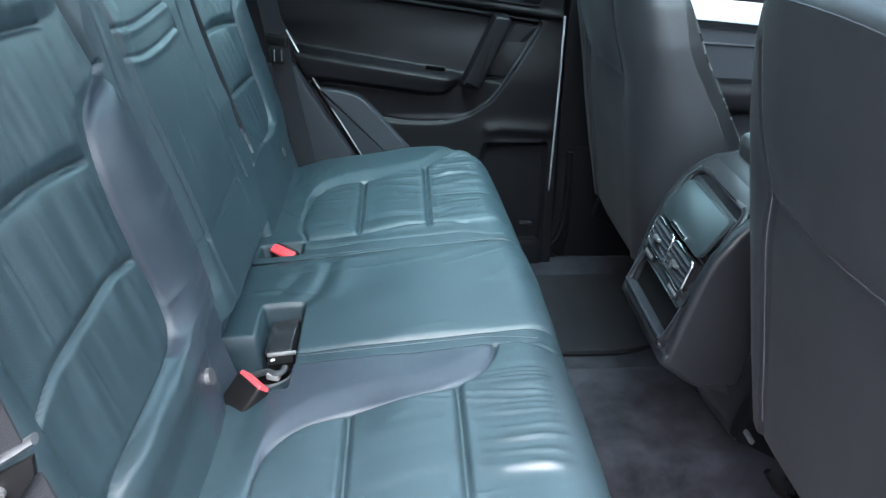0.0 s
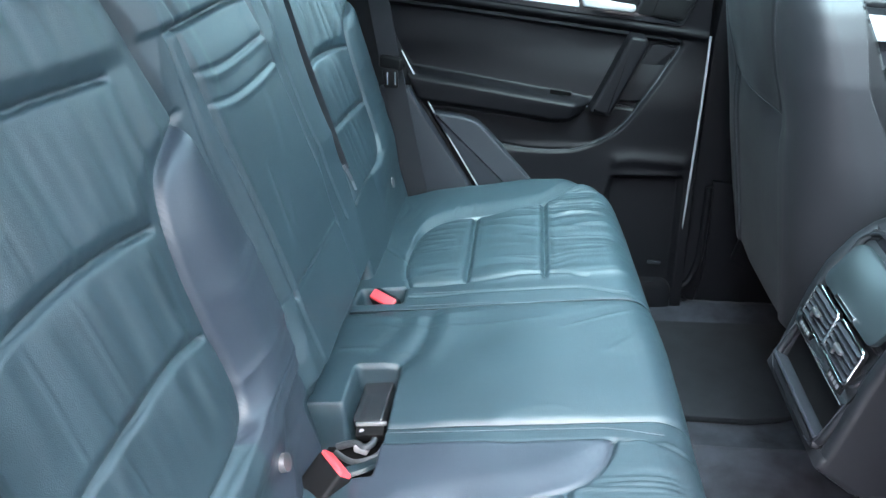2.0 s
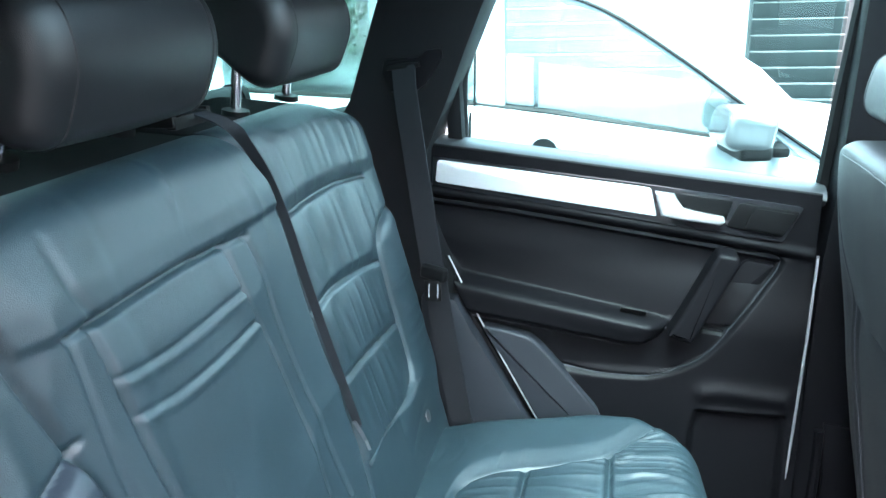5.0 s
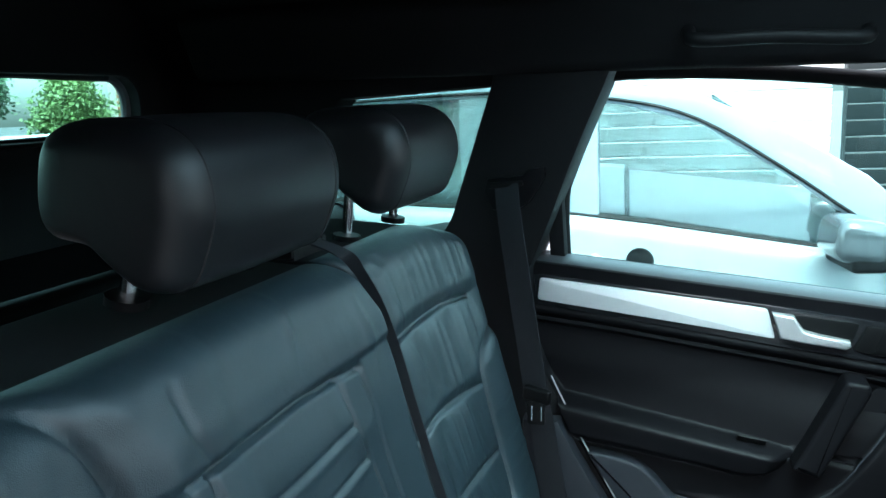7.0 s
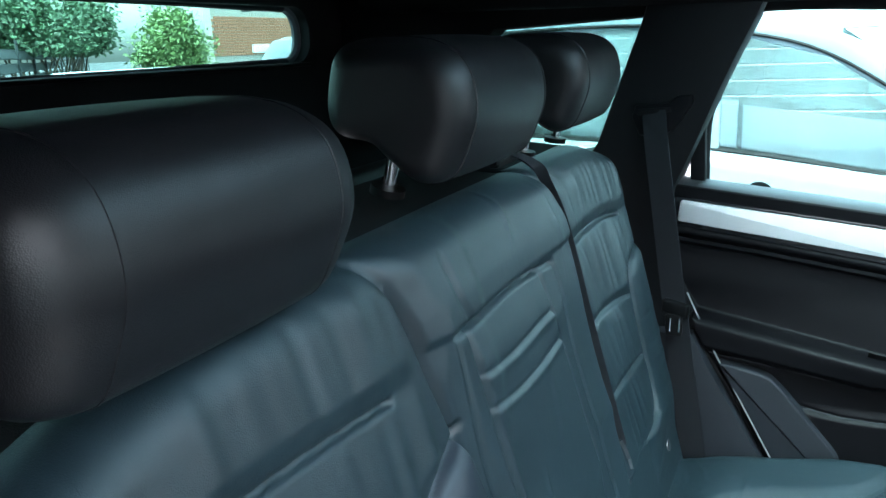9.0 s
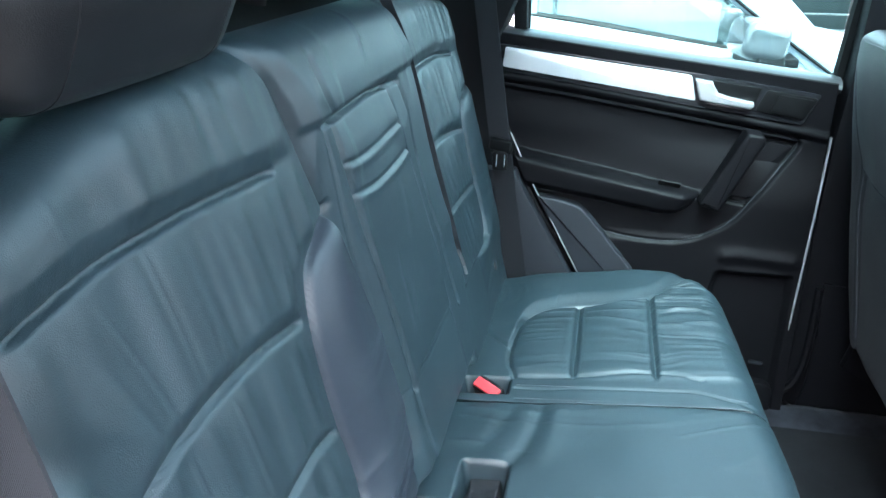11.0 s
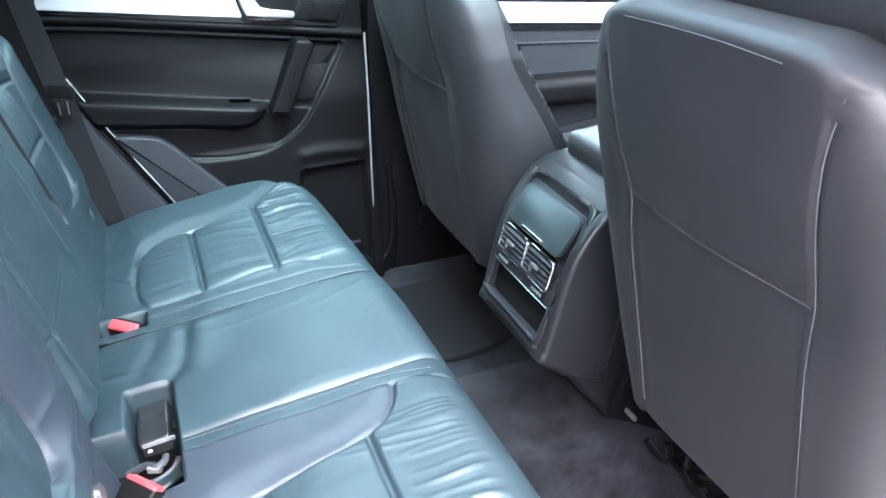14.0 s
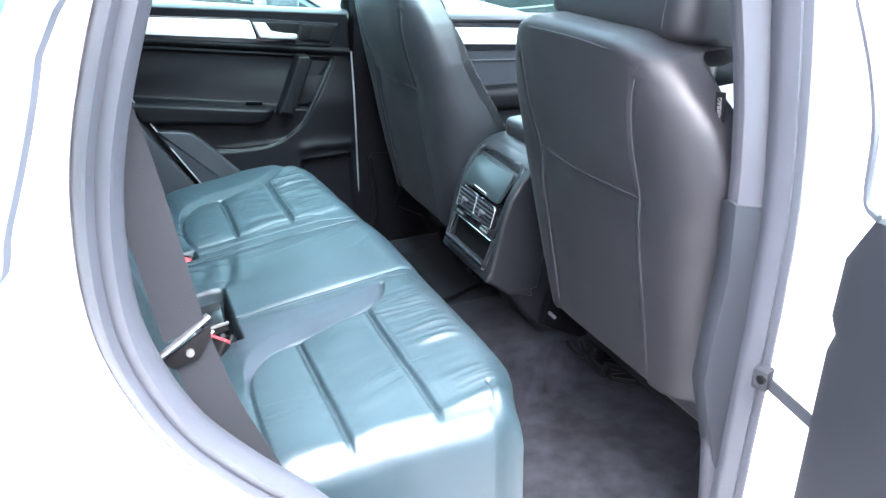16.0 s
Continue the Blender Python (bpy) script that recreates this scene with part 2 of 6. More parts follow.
def curve_pts(pts, n=10, closed=False):
    """A smooth line through points (Catmull-Rom)."""
    p = [Vector(q) for q in pts]
    k = len(p)
    out = []
    for i in range(k if closed else k - 1):
        if closed:
            a, b, c, d = p[i - 1], p[i], p[(i + 1) % k], p[(i + 2) % k]
        else:
            a, b, c, d = p[max(i - 1, 0)], p[i], p[i + 1], p[min(i + 2, k - 1)]
        for j in range(n):
            t = j / n
            out.append(0.5 * ((2 * b) + (c - a) * t + (2 * a - 5 * b + 4 * c - d) * t * t + (3 * b - a - 3 * c + d) * t ** 3))
    if not closed:
        out.append(p[-1])
    return out


def prism(outline, axis, lo, hi, bevel=0.0, seg=2):
    """An outline of 2D points pushed out along an axis, with rounded rims."""
    bm = bmesh.new()
    def put(p, h):
        return {"x": (h, p[0], p[1]), "y": (p[0], h, p[1]), "z": (p[0], p[1], h)}[axis]
    a = [bm.verts.new(put(p, lo)) for p in outline]
    b = [bm.verts.new(put(p, hi)) for p in outline]
    k = len(outline)
    f1, f2 = bm.faces.new(a), bm.faces.new(b[::-1])
    for i in range(k):
        bm.faces.new((a[i], b[i], b[(i + 1) % k], a[(i + 1) % k]))
    bmesh.ops.recalc_face_normals(bm, faces=bm.faces)
    if bevel:
        edges = [e for e in bm.edges if (e.verts[0] in a) == (e.verts[1] in a)]
        bmesh.ops.bevel(bm, geom=edges, offset=bevel, segments=seg, affect='EDGES', profile=0.6)
    return bm


def rounded(w0, w1, h0, h1, r, n=5):
    """A rectangle's outline with round corners."""
    out = []
    for cx, cy, a0 in ((w1 - r, h1 - r, 0), (w0 + r, h1 - r, 90), (w0 + r, h0 + r, 180), (w1 - r, h0 + r, 270)):
        for j in range(n + 1):
            a = radians(a0 + 90 * j / n)
            out.append((cx + r * math.cos(a), cy + r * math.sin(a)))
    return out


def shell(name, front, back, mat, second=None, mask=None):
    """Two grids of points of one size, joined at their rims into a closed body."""
    nu, nv = front.shape[:2]
    verts = np.concatenate([front.reshape(-1, 3), back.reshape(-1, 3)])
    idx = np.arange(nu * nv).reshape(nu, nv)
    q = np.stack([idx[:-1, :-1], idx[1:, :-1], idx[1:, 1:], idx[:-1, 1:]], -1).reshape(-1, 4)
    faces = [q, q[:, ::-1] + nu * nv]
    rim = np.concatenate([idx[:, 0], idx[-1, 1:], idx[-2::-1, -1], idx[0, -2:0:-1]])
    nxt = np.roll(rim, -1)
    faces.append(np.stack([nxt, rim, rim + nu * nv, nxt + nu * nv], -1))
    faces = np.concatenate(faces)
    if second is None:
        return mesh_of(name, verts, faces.tolist(), mat)
    picked = np.zeros(len(faces), int)
    picked[:len(q)] = mask[:-1, :-1].reshape(-1)
    return mesh_of(name, verts, faces.tolist(), mat, mats=[mat, second], index=picked.tolist())


def rolled(a, b, r, deep, step=0.005, lo=True, hi=True):
    """Positions along a line from a to b whose ends roll over a radius and run on downwards: places and drops."""
    pos, drop = [], []
    arc = np.linspace(0, np.pi / 2, 9)[1:]
    mid = np.arange(a + (r if lo else 0), b - (r if hi else 0) + step / 2, step)
    if lo:
        down = np.arange(max(deep - r, step), 0, -max(0.02, step))
        pos += [a] * len(down)
        drop += list(r + down)
        pos += list(a + r - r * np.sin(arc[::-1]))
        drop += list(r - r * np.cos(arc[::-1]))
    pos += list(mid)
    drop += [0] * len(mid)
    if hi:
        pos += list(b - r + r * np.sin(arc))
        drop += list(r - r * np.cos(arc))
        down = np.arange(max(0.02, step), max(deep - r, step) + 1e-6, max(0.02, step))
        pos += [b] * len(down)
        drop += list(r + down)
    return np.array(pos), np.array(drop)


# ---- the setting: floor, ceiling, ground ----
gx, gy = np.meshgrid(np.arange(-0.1, 1.9, 0.012), np.arange(-0.74, 0.741, 0.012), indexing="ij")
gz = 0.50 + 0.10 * (1 - smooth(0.13, 0.21, np.abs(gy))) + 0.006 * fuzz(gx * 14, gy * 14) + 0.03 * smooth(0.60, 0.74, np.abs(gy))
gz = gz + 0.003 * fuzz(gx * 60, gy * 60)
floor = place("floor", shell("floor", np.stack([gx, gy, gz], -1), np.stack([gx, gy, 0 * gz + 0.40], -1), CARPET),
              label="dark grey carpet on the car floor with a low tunnel", category="floor", kind="structure")

mat_bm = prism([(0.50, 0.318), (0.66, 0.314), (0.74, 0.312), (0.80, 0.322), (0.86, 0.345), (0.95, 0.37), (1.05, 0.38), (1.05, 0.66), (0.50, 0.66)], "z", 0.508, 0.522, 0.004)
solid("floor_mat", mat_bm, CARPET_DARK, "dark carpet mat lying in the footwell", "floor mat")

cx, cy = np.meshgrid(np.arange(-1.02, 1.55, 0.03), np.linspace(-0.80, 0.80, 65), indexing="ij")
cz = 1.875 - 0.17 * smooth(0.55, 0.88, cy) - 0.09 * smooth(0.35, 0.80, -cy) - 0.02 * smooth(0.4, 1.0, -cx) - 0.10 * smooth(0.7, 1.5, cx)
lining = shell("ceiling", np.stack([cx, cy, cz], -1)[::-1], np.stack([cx, cy, cz + 0.05], -1)[::-1], CLOTH)
bm = bmesh.new()
bm.from_mesh(lining)
gap = [f for f in bm.faces if 0.22 < f.calc_center_median().x < 1.08 and abs(f.calc_center_median().y) < 0.52]
bmesh.ops.delete(bm, geom=gap, context='FACES')
bm.to_mesh(lining)
bm.free()
place("ceiling", lining, None, "black cloth headlining with a glass roof opening", "ceiling", kind="structure")
roof_frame = thing("sunroof", (0.65, 0, 1.87), "tinted glass sunroof in a black frame", "sunroof", kind="structure")
for size, at in (((0.06, 1.12, 0.09), (0.215, 0, 1.885)), ((0.06, 1.12, 0.09), (1.085, 0, 1.870)), ((0.93, 0.06, 0.09), (0.65, 0.53, 1.885)), ((0.93, 0.06, 0.09), (0.65, -0.53, 1.885))):
    part("frame_rail", block(size, at, (0, 0, 0), 0.012, 3), PLASTIC_DARK, roof_frame)
part("roof_pane", block((0.90, 1.06, 0.006), (0.65, 0, 1.945)), GLASS_ROOF, roof_frame, "green tinted roof glass")

bm = bmesh.new()
bmesh.ops.create_grid(bm, x_segments=4, y_segments=4, size=400)
solid("ground", bm, ASPHALT, "grey asphalt of the parking yard", "ground", kind="structure")

# ---- rear bench ----
bench = thing("rear_bench", (0.2, 0, 0.62), "dark blue-grey leather rear bench with three seats and headrests", "car seat")


def line_dist(p, q, pts):
    """Distance from places (p, q) to a line of points."""
    best = np.full(np.shape(p), 9.0)
    for (a, b), (c, d) in zip(pts[:-1], pts[1:]):
        u, v = c - a, d - b
        t = np.clip(((p - a) * u + (q - b) * v) / (u * u + v * v), 0, 1)
        best = np.minimum(best, np.hypot(p - a - t * u, q - b - t * v))
    return best


def soft_line(pts, n=6):
    return [(v.x, v.y) for v in curve_pts([(a, b, 0) for a, b in pts], n)]


def pit(x, y, x0, x1, y0, y1, deep, w=0.005):
    return -deep * smooth(x0 - w, x0 + w, x) * smooth(x1 + w, x1 - w, x) * smooth(y0 - w, y0 + w, y) * smooth(y1 + w, y1 - w, y)


def seat_top(x):
    return 0.862 + 0.095 * (np.asarray(x, float) - 0.1)


# outline of the gathered panel on each side: its inner bolster line near, its outer bolster line far
NEAR_IN = soft_line([(0.113, -0.60), (0.112, -0.50), (0.115, -0.439), (0.120, -0.395), (0.142, -0.359), (0.180, -0.333), (0.235, -0.316), (0.321, -0.297), (0.373, -0.278), (0.404, -0.243), (0.416, -0.207)])
FAR_OUT = soft_line([(0.112, 0.192), (0.097, 0.25), (0.096, 0.32), (0.108, 0.385), (0.142, 0.425), (0.20, 0.452), (0.27, 0.465), (0.33, 0.487), (0.38, 0.545), (0.415, 0.585)])
NEAR_SIDE = soft_line([(0.118, -0.612), (0.15, -0.640), (0.288, -0.632), (0.416, -0.648), (0.445, -0.640), (0.452, -0.600)])
FAR_SIDE = soft_line([(0.112, 0.192), (0.17, 0.193), (0.244, 0.198), (0.345, 0.207), (0.405, 0.192)])


def gathers(x, y, seed):
    """Short soft folds that run forwards, bunched along the cross seams."""
    g = 0.65 * creases(x, y, 40, 5, seed) + 0.6 * creases(x, y, 74, 9, seed + 6)
    return g + 0.9 * (fuzz(x * 7 + seed, y * 52 + 1.6 * fuzz(x * 12, y * 6)) - 0.5)


def panel_relief(x, y, ins, seams, seed):
    d = np.minimum(np.abs(x - seams[0]), np.abs(x - seams[1]))
    cell = np.where(x < seams[0], (x - 0.10) / (seams[0] - 0.10), np.where(x < seams[1], (x - seams[0]) / (seams[1] - seams[0]), np.clip((x - seams[1]) / 0.17, 0, 1)))
    puff = np.sin(np.pi * np.clip(cell, 0, 1)) ** 0.6
    h = ins * (0.0085 - 0.003 * smooth(seams[1], seams[1] + 0.02, x)) * puff
    h = h + ins * 0.0050 * gathers(x, y, seed) * (0.55 + 0.75 * smooth(seams[1] - 0.01, seams[1] + 0.03, x)) * (1 - 0.25 * puff)
    h = h - ins * 0.0070 * (bell(x, seams[0], 0.0040) + bell(x, seams[1], 0.0040))
    return h + ins * 0.0012 * bell(d, 0.009, 0.005)


def common(x, y):
    h = pit(x, y, -0.08, 0.132, -0.262, -0.130, 0.075) + pit(x, y, 0.074, 0.132, -0.135, -0.043, 0.075) + pit(x, y, 0.034, 0.106, 0.143, 0.186, 0.032)
    return h + 0.005 * (fuzz(x * 13, y * 13 + 5) - 0.5)


def cushion_near(x, y):
    b = np.interp(x, [p[0] for p in NEAR_IN[12:]], [p[1] for p in NEAR_IN[12:]])
    ins = smooth(0.0, 0.010, b - y) * smooth(0.111, 0.119, x) * smooth(0.50, 0.44, x) * smooth(-0.642, -0.628, y)
    h = panel_relief(x, y, ins, (0.220, 0.357), 2.0)
    h = h + 0.008 * smooth(0.0, 0.05, y - b) * smooth(0.45, 0.40, x) * smooth(0.08, 0.13, x) * smooth(-0.195, -0.215, y)
    h = h - 0.0036 * bell(line_dist(x, y, NEAR_IN), 0, 0.0034) - 0.004 * bell(line_dist(x, y, NEAR_SIDE), 0, 0.0034)
    h = h - 0.0035 * bell(y, -0.202 - 0.02 * smooth(0.40, 0.5, x), 0.0026) * smooth(0.135, 0.15, x)
    h = h + (1 - ins) * (0.0022 * creases(y, x, 36, 8, 4.0) * smooth(0.25, 0.5, -y) + 0.0012 * (fuzz(x * 46, y * 46) - 0.5))
    return h + common(x, y)


def cushion_far(x, y):
    b = np.interp(x, [p[0] for p in FAR_OUT[12:]], [p[1] for p in FAR_OUT[12:]])
    ins = smooth(0.0, 0.010, b - y) * smooth(0.095, 0.103, x) * smooth(0.50, 0.44, x) * smooth(0.184, 0.216, y)
    h = panel_relief(x, y, ins, (0.207, 0.337), 9.0)
    h = h + 0.010 * smooth(0.0, 0.05, y - b) * smooth(0.44, 0.36, x) * smooth(0.05, 0.12, x)
    h = h - 0.0055 * bell(line_dist(x, y, FAR_OUT), 0, 0.0034) - 0.0028 * bell(line_dist(x, y, FAR_SIDE), 0, 0.0036)
    h = h - 0.004 * bell(line_dist(x, y, [(0.017, 0.388), (0.055, 0.335), (0.098, 0.285)]), 0, 0.003)
    h = h - 0.0030 * bell(y, 0.160 - 0.03 * smooth(0.38, 0.48, x), 0.0026) * smooth(0.11, 0.12, x)
    h = h + (1 - ins) * 0.0028 * creases(y, x, 30, 6, 14.0) * smooth(0.44, 0.52, y)
    return h + common(x, y)


def cushion_mid(x, y):
    h = 0.009 * np.clip(1 - (np.abs(y + 0.022) / 0.145) ** 4, 0, 1) + 0.007 * (fuzz(x * 9 + 3, y * 9) - 0.5)
    for pts, deep, w in ((soft_line([(0.128, -0.050), (0.150, -0.01), (0.162, 0.05), (0.166, 0.10)]), 0.0035, 0.012), ([(0.09, -0.01), (0.115, 0.05), (0.12, 0.09)], 0.0025, 0.014)):
        h = h - deep * bell(line_dist(x, y, pts), 0, w)
    h = h + 0.0015 * bell(line_dist(x, y, [(0.175, -0.03), (0.19, 0.04), (0.19, 0.09)]), 0, 0.014)
    h = h + 0.0014 * creases(x, y, 30, 6, 11.0)
    return h + common(x, y)


CUSH_X, CUSH_DX = rolled(-0.06, 0.515, 0.055, 0.26, 0.0026, lo=False)
for side, y0, y1, f, text in (("near", -0.665, -0.172, cushion_near, "gathered leather seat cushion"),
                              ("mid", -0.172, 0.118, cushion_mid, "smooth leather middle seat cushion"),
                              ("far", 0.118, 0.645, cushion_far, "gathered leather seat cushion")):
    if side == "mid":
        ys, dy = rolled(y0, y1, 0.012, 0.020, 0.0026)
    elif side == "near":
        y1r, d1 = rolled(y0, y1, 0.045, 0.22, 0.0026, hi=False)
        ys, dy = np.append(y1r, [y1 - 0.004, y1]), np.append(d1, [0.002, 0.009])
    else:
        y1r, d1 = rolled(y0, y1, 0.045, 0.22, 0.0026, lo=False)
        ys, dy = np.insert(y1r, 0, [y0, y0 + 0.004]), np.insert(d1, 0, [0.009, 0.002])
    X, Y = np.meshgrid(CUSH_X, ys, indexing="ij")
    D = CUSH_DX[:, None] + dy[None, :]
    # the front edge draws back on the far side, the outer edges swell, the corners are round
    corner = smooth(0.40, 0.515, X) * smooth(0.53, 0.655, np.abs(Y))
    reach = np.interp(Y, [-0.7, -0.45, -0.2, 0.0, 0.17, 0.38, 0.55, 0.66], [0.512, 0.520, 0.516, 0.512, 0.502, 0.491, 0.478, 0.462])
    XX = X + (reach - 0.515) * smooth(0.25, 0.5, X) - 0.030 * corner
    swell = np.where(Y < 0, -np.interp(X, [0.1, 0.27, 0.43, 0.5], [-0.018, -0.004, 0.020, 0.016]) * smooth(0.45, 0.66, -Y), np.interp(X, [0.1, 0.3, 0.4, 0.5], [-0.028, -0.004, -0.008, -0.02]) * smooth(0.45, 0.64, Y))
    YY = Y + swell - np.sign(Y) * 0.020 * corner
    Z = seat_top(XX) - D + f(XX, YY) * np.exp(-D / 0.05)
    Z = np.maximum(Z, 0.585 + 0.02 * (XX - 0.3))
    XX = XX - 0.10 * np.clip(CUSH_DX[:, None] - 0.06, 0, 1) * np.ones_like(Y)
    front = np.stack([XX, YY, Z], -1)
    back = front.copy()
    back[..., 2] = np.minimum(0.58, Z - 0.004)
    # near bolster faces that get the leather coloured for doorway light
    light = (YY < -0.205) & (YY > np.interp(XX, [p[0] for p in NEAR_IN[12:]], [p[1] for p in NEAR_IN[12:]])) & (XX > 0.112) & (XX < 0.414)
    place("seat_cushion", shell("seat_cushion", front, back, LEATHER, LEATHER_DOORLIT, light), bench, text)

B0, BU, BN = np.array((0.03, 0, 0.92)), np.array((-0.2379, 0, 0.9713)), np.array((0.9713, 0, 0.2379))


def on_back(y, z, h=0.0):
    """A place on the backrest's slanting face, at a height z and proud by h."""
    s = (z - 0.92) / 0.9713
    p = B0 + BU * s + BN * h
    return (p[0], y, p[2])


# seams of the backrests, by y and z
NEAR_SEAMS = [soft_line(p) for p in ([(-0.290, 1.344), (-0.38, 1.352), (-0.463, 1.357), (-0.54, 1.358), (-0.62, 1.350)],
                                     [(-0.322, 1.212), (-0.40, 1.225), (-0.48, 1.230), (-0.55, 1.226), (-0.60, 1.212)],
                                     [(-0.320, 1.094), (-0.385, 1.105), (-0.47, 1.104), (-0.546, 1.100), (-0.595, 1.084)])]
NEAR_BOL = soft_line([(-0.196, 1.282), (-0.222, 1.270), (-0.254, 1.258), (-0.284, 1.236), (-0.300, 1.198), (-0.306, 1.15), (-0.306, 1.09), (-0.303, 1.04), (-0.314, 0.998), (-0.353, 0.982), (-0.453, 0.981), (-0.511, 0.980), (-0.555, 0.972)])
MID_LEFT = soft_line([(-0.315, 1.468), (-0.278, 1.453), (-0.257, 1.433), (-0.242, 1.408), (-0.230, 1.372), (-0.221, 1.336), (-0.203, 1.277), (-0.189, 1.228), (-0.174, 1.177), (-0.162, 1.117), (-0.155, 1.047), (-0.158, 0.98), (-0.172, 0.945)])
PAD_LEFT = soft_line([(-0.154, 1.354), (-0.146, 1.30), (-0.138, 1.24), (-0.128, 1.176), (-0.118, 1.108), (-0.108, 1.012)])
PAD_RIGHT = soft_line([(0.064, 1.354), (0.068, 1.298), (0.080, 1.257), (0.091, 1.199), (0.101, 1.13), (0.109, 1.04), (0.113, 1.012)])
EDGE_LEFT = soft_line([(-0.179, 1.355), (-0.176, 1.30), (-0.170, 1.238), (-0.156, 1.15), (-0.146, 1.05), (-0.142, 1.01)])
EDGE_RIGHT = soft_line([(0.104, 1.350), (0.114, 1.299), (0.119, 1.239), (0.128, 1.171), (0.143, 1.081), (0.157, 1.003)])
RIB_A = soft_line([(-0.150, 1.301), (-0.08, 1.293), (0.0, 1.293), (0.072, 1.297)])
RIB_B = soft_line([(-0.139, 1.265), (-0.08, 1.256), (0.0, 1.255), (0.082, 1.260)])
FAR_SEAMS = [soft_line(p) for p in ([(0.232, 1.335), (0.31, 1.340), (0.41, 1.339), (0.48, 1.333), (0.545, 1.324)],
                                    [(0.242, 1.211), (0.32, 1.216), (0.405, 1.209), (0.46, 1.201), (0.506, 1.193)],
                                    [(0.248, 1.104), (0.33, 1.101), (0.42, 1.095), (0.503, 1.088)])]
FAR_BOL = soft_line([(0.622, 1.262), (0.585, 1.250), (0.549, 1.238), (0.522, 1.216), (0.514, 1.174), (0.511, 1.09), (0.503, 1.020), (0.474, 0.989), (0.402, 0.986), (0.328, 0.990), (0.262, 0.984)])
GAP_Z = [0.80, 0.90, 0.976, 1.04, 1.12, 1.20, 1.27, 1.33, 1.39, 1.44, 1.48]
GAP_Y = [0.205, 0.216, 0.226, 0.232, 0.226, 0.220, 0.217, 0.216, 0.206, 0.180, 0.165]


def flat(line, z):
    """The y of a line at heights z."""
    p = sorted(line, key=lambda q: q[1])
    return np.interp(z, [q[1] for q in p], [q[0] for q in p])


def quilted(y, z, seams, ins, left, right, seed, ends):
    """Gathered panels between cross seams, fuller above each seam."""
    cuts = [np.full_like(z, 0.975)] + [np.interp(y, *zip(*sorted(s))) for s in reversed(seams)] + [np.full_like(z, 1.50)]
    puff, hold = np.zeros_like(z), np.ones_like(z)
    for lo, hi in zip(cuts[:-1], cuts[1:]):
        t = np.clip((z - lo) / (hi - lo), 0, 1)
        puff = np.where((z >= lo) & (z < hi), smooth(0.0, 0.16, t) * (1 - t) ** 0.6, puff)
    soft_edge = smooth(0.0, 0.07, right - y) * smooth(0.0, 0.05, y - left)
    h = ins * 0.0085 * puff * soft_edge
    for s in seams:
        d = line_dist(y, z, s)
        side = z - np.interp(y, *zip(*sorted(s)))
        hold = hold * (1 - bell(side, 0, 0.014))
        h = h - ends * 0.0080 * bell(d, 0, 0.0030)
    mid = (left + right) / 2
    fan = y + 0.12 * (y - mid) * np.clip(1.45 - z, 0, 0.4)
    pleat = 0.8 * (fuzz(fan * 34 + seed + 0.7 * fuzz(z * 6, y * 5), z * 4 + 2) - 0.5) + 0.5 * (fuzz(fan * 68 + 9, z * 7 + seed) - 0.5)
    h = h + ins * hold * (0.0062 * pleat * smooth(0.99, 1.08, z) * (0.35 + 0.65 * soft_edge) + 0.0016 * creases(z, y, 44, 5, seed))
    return h


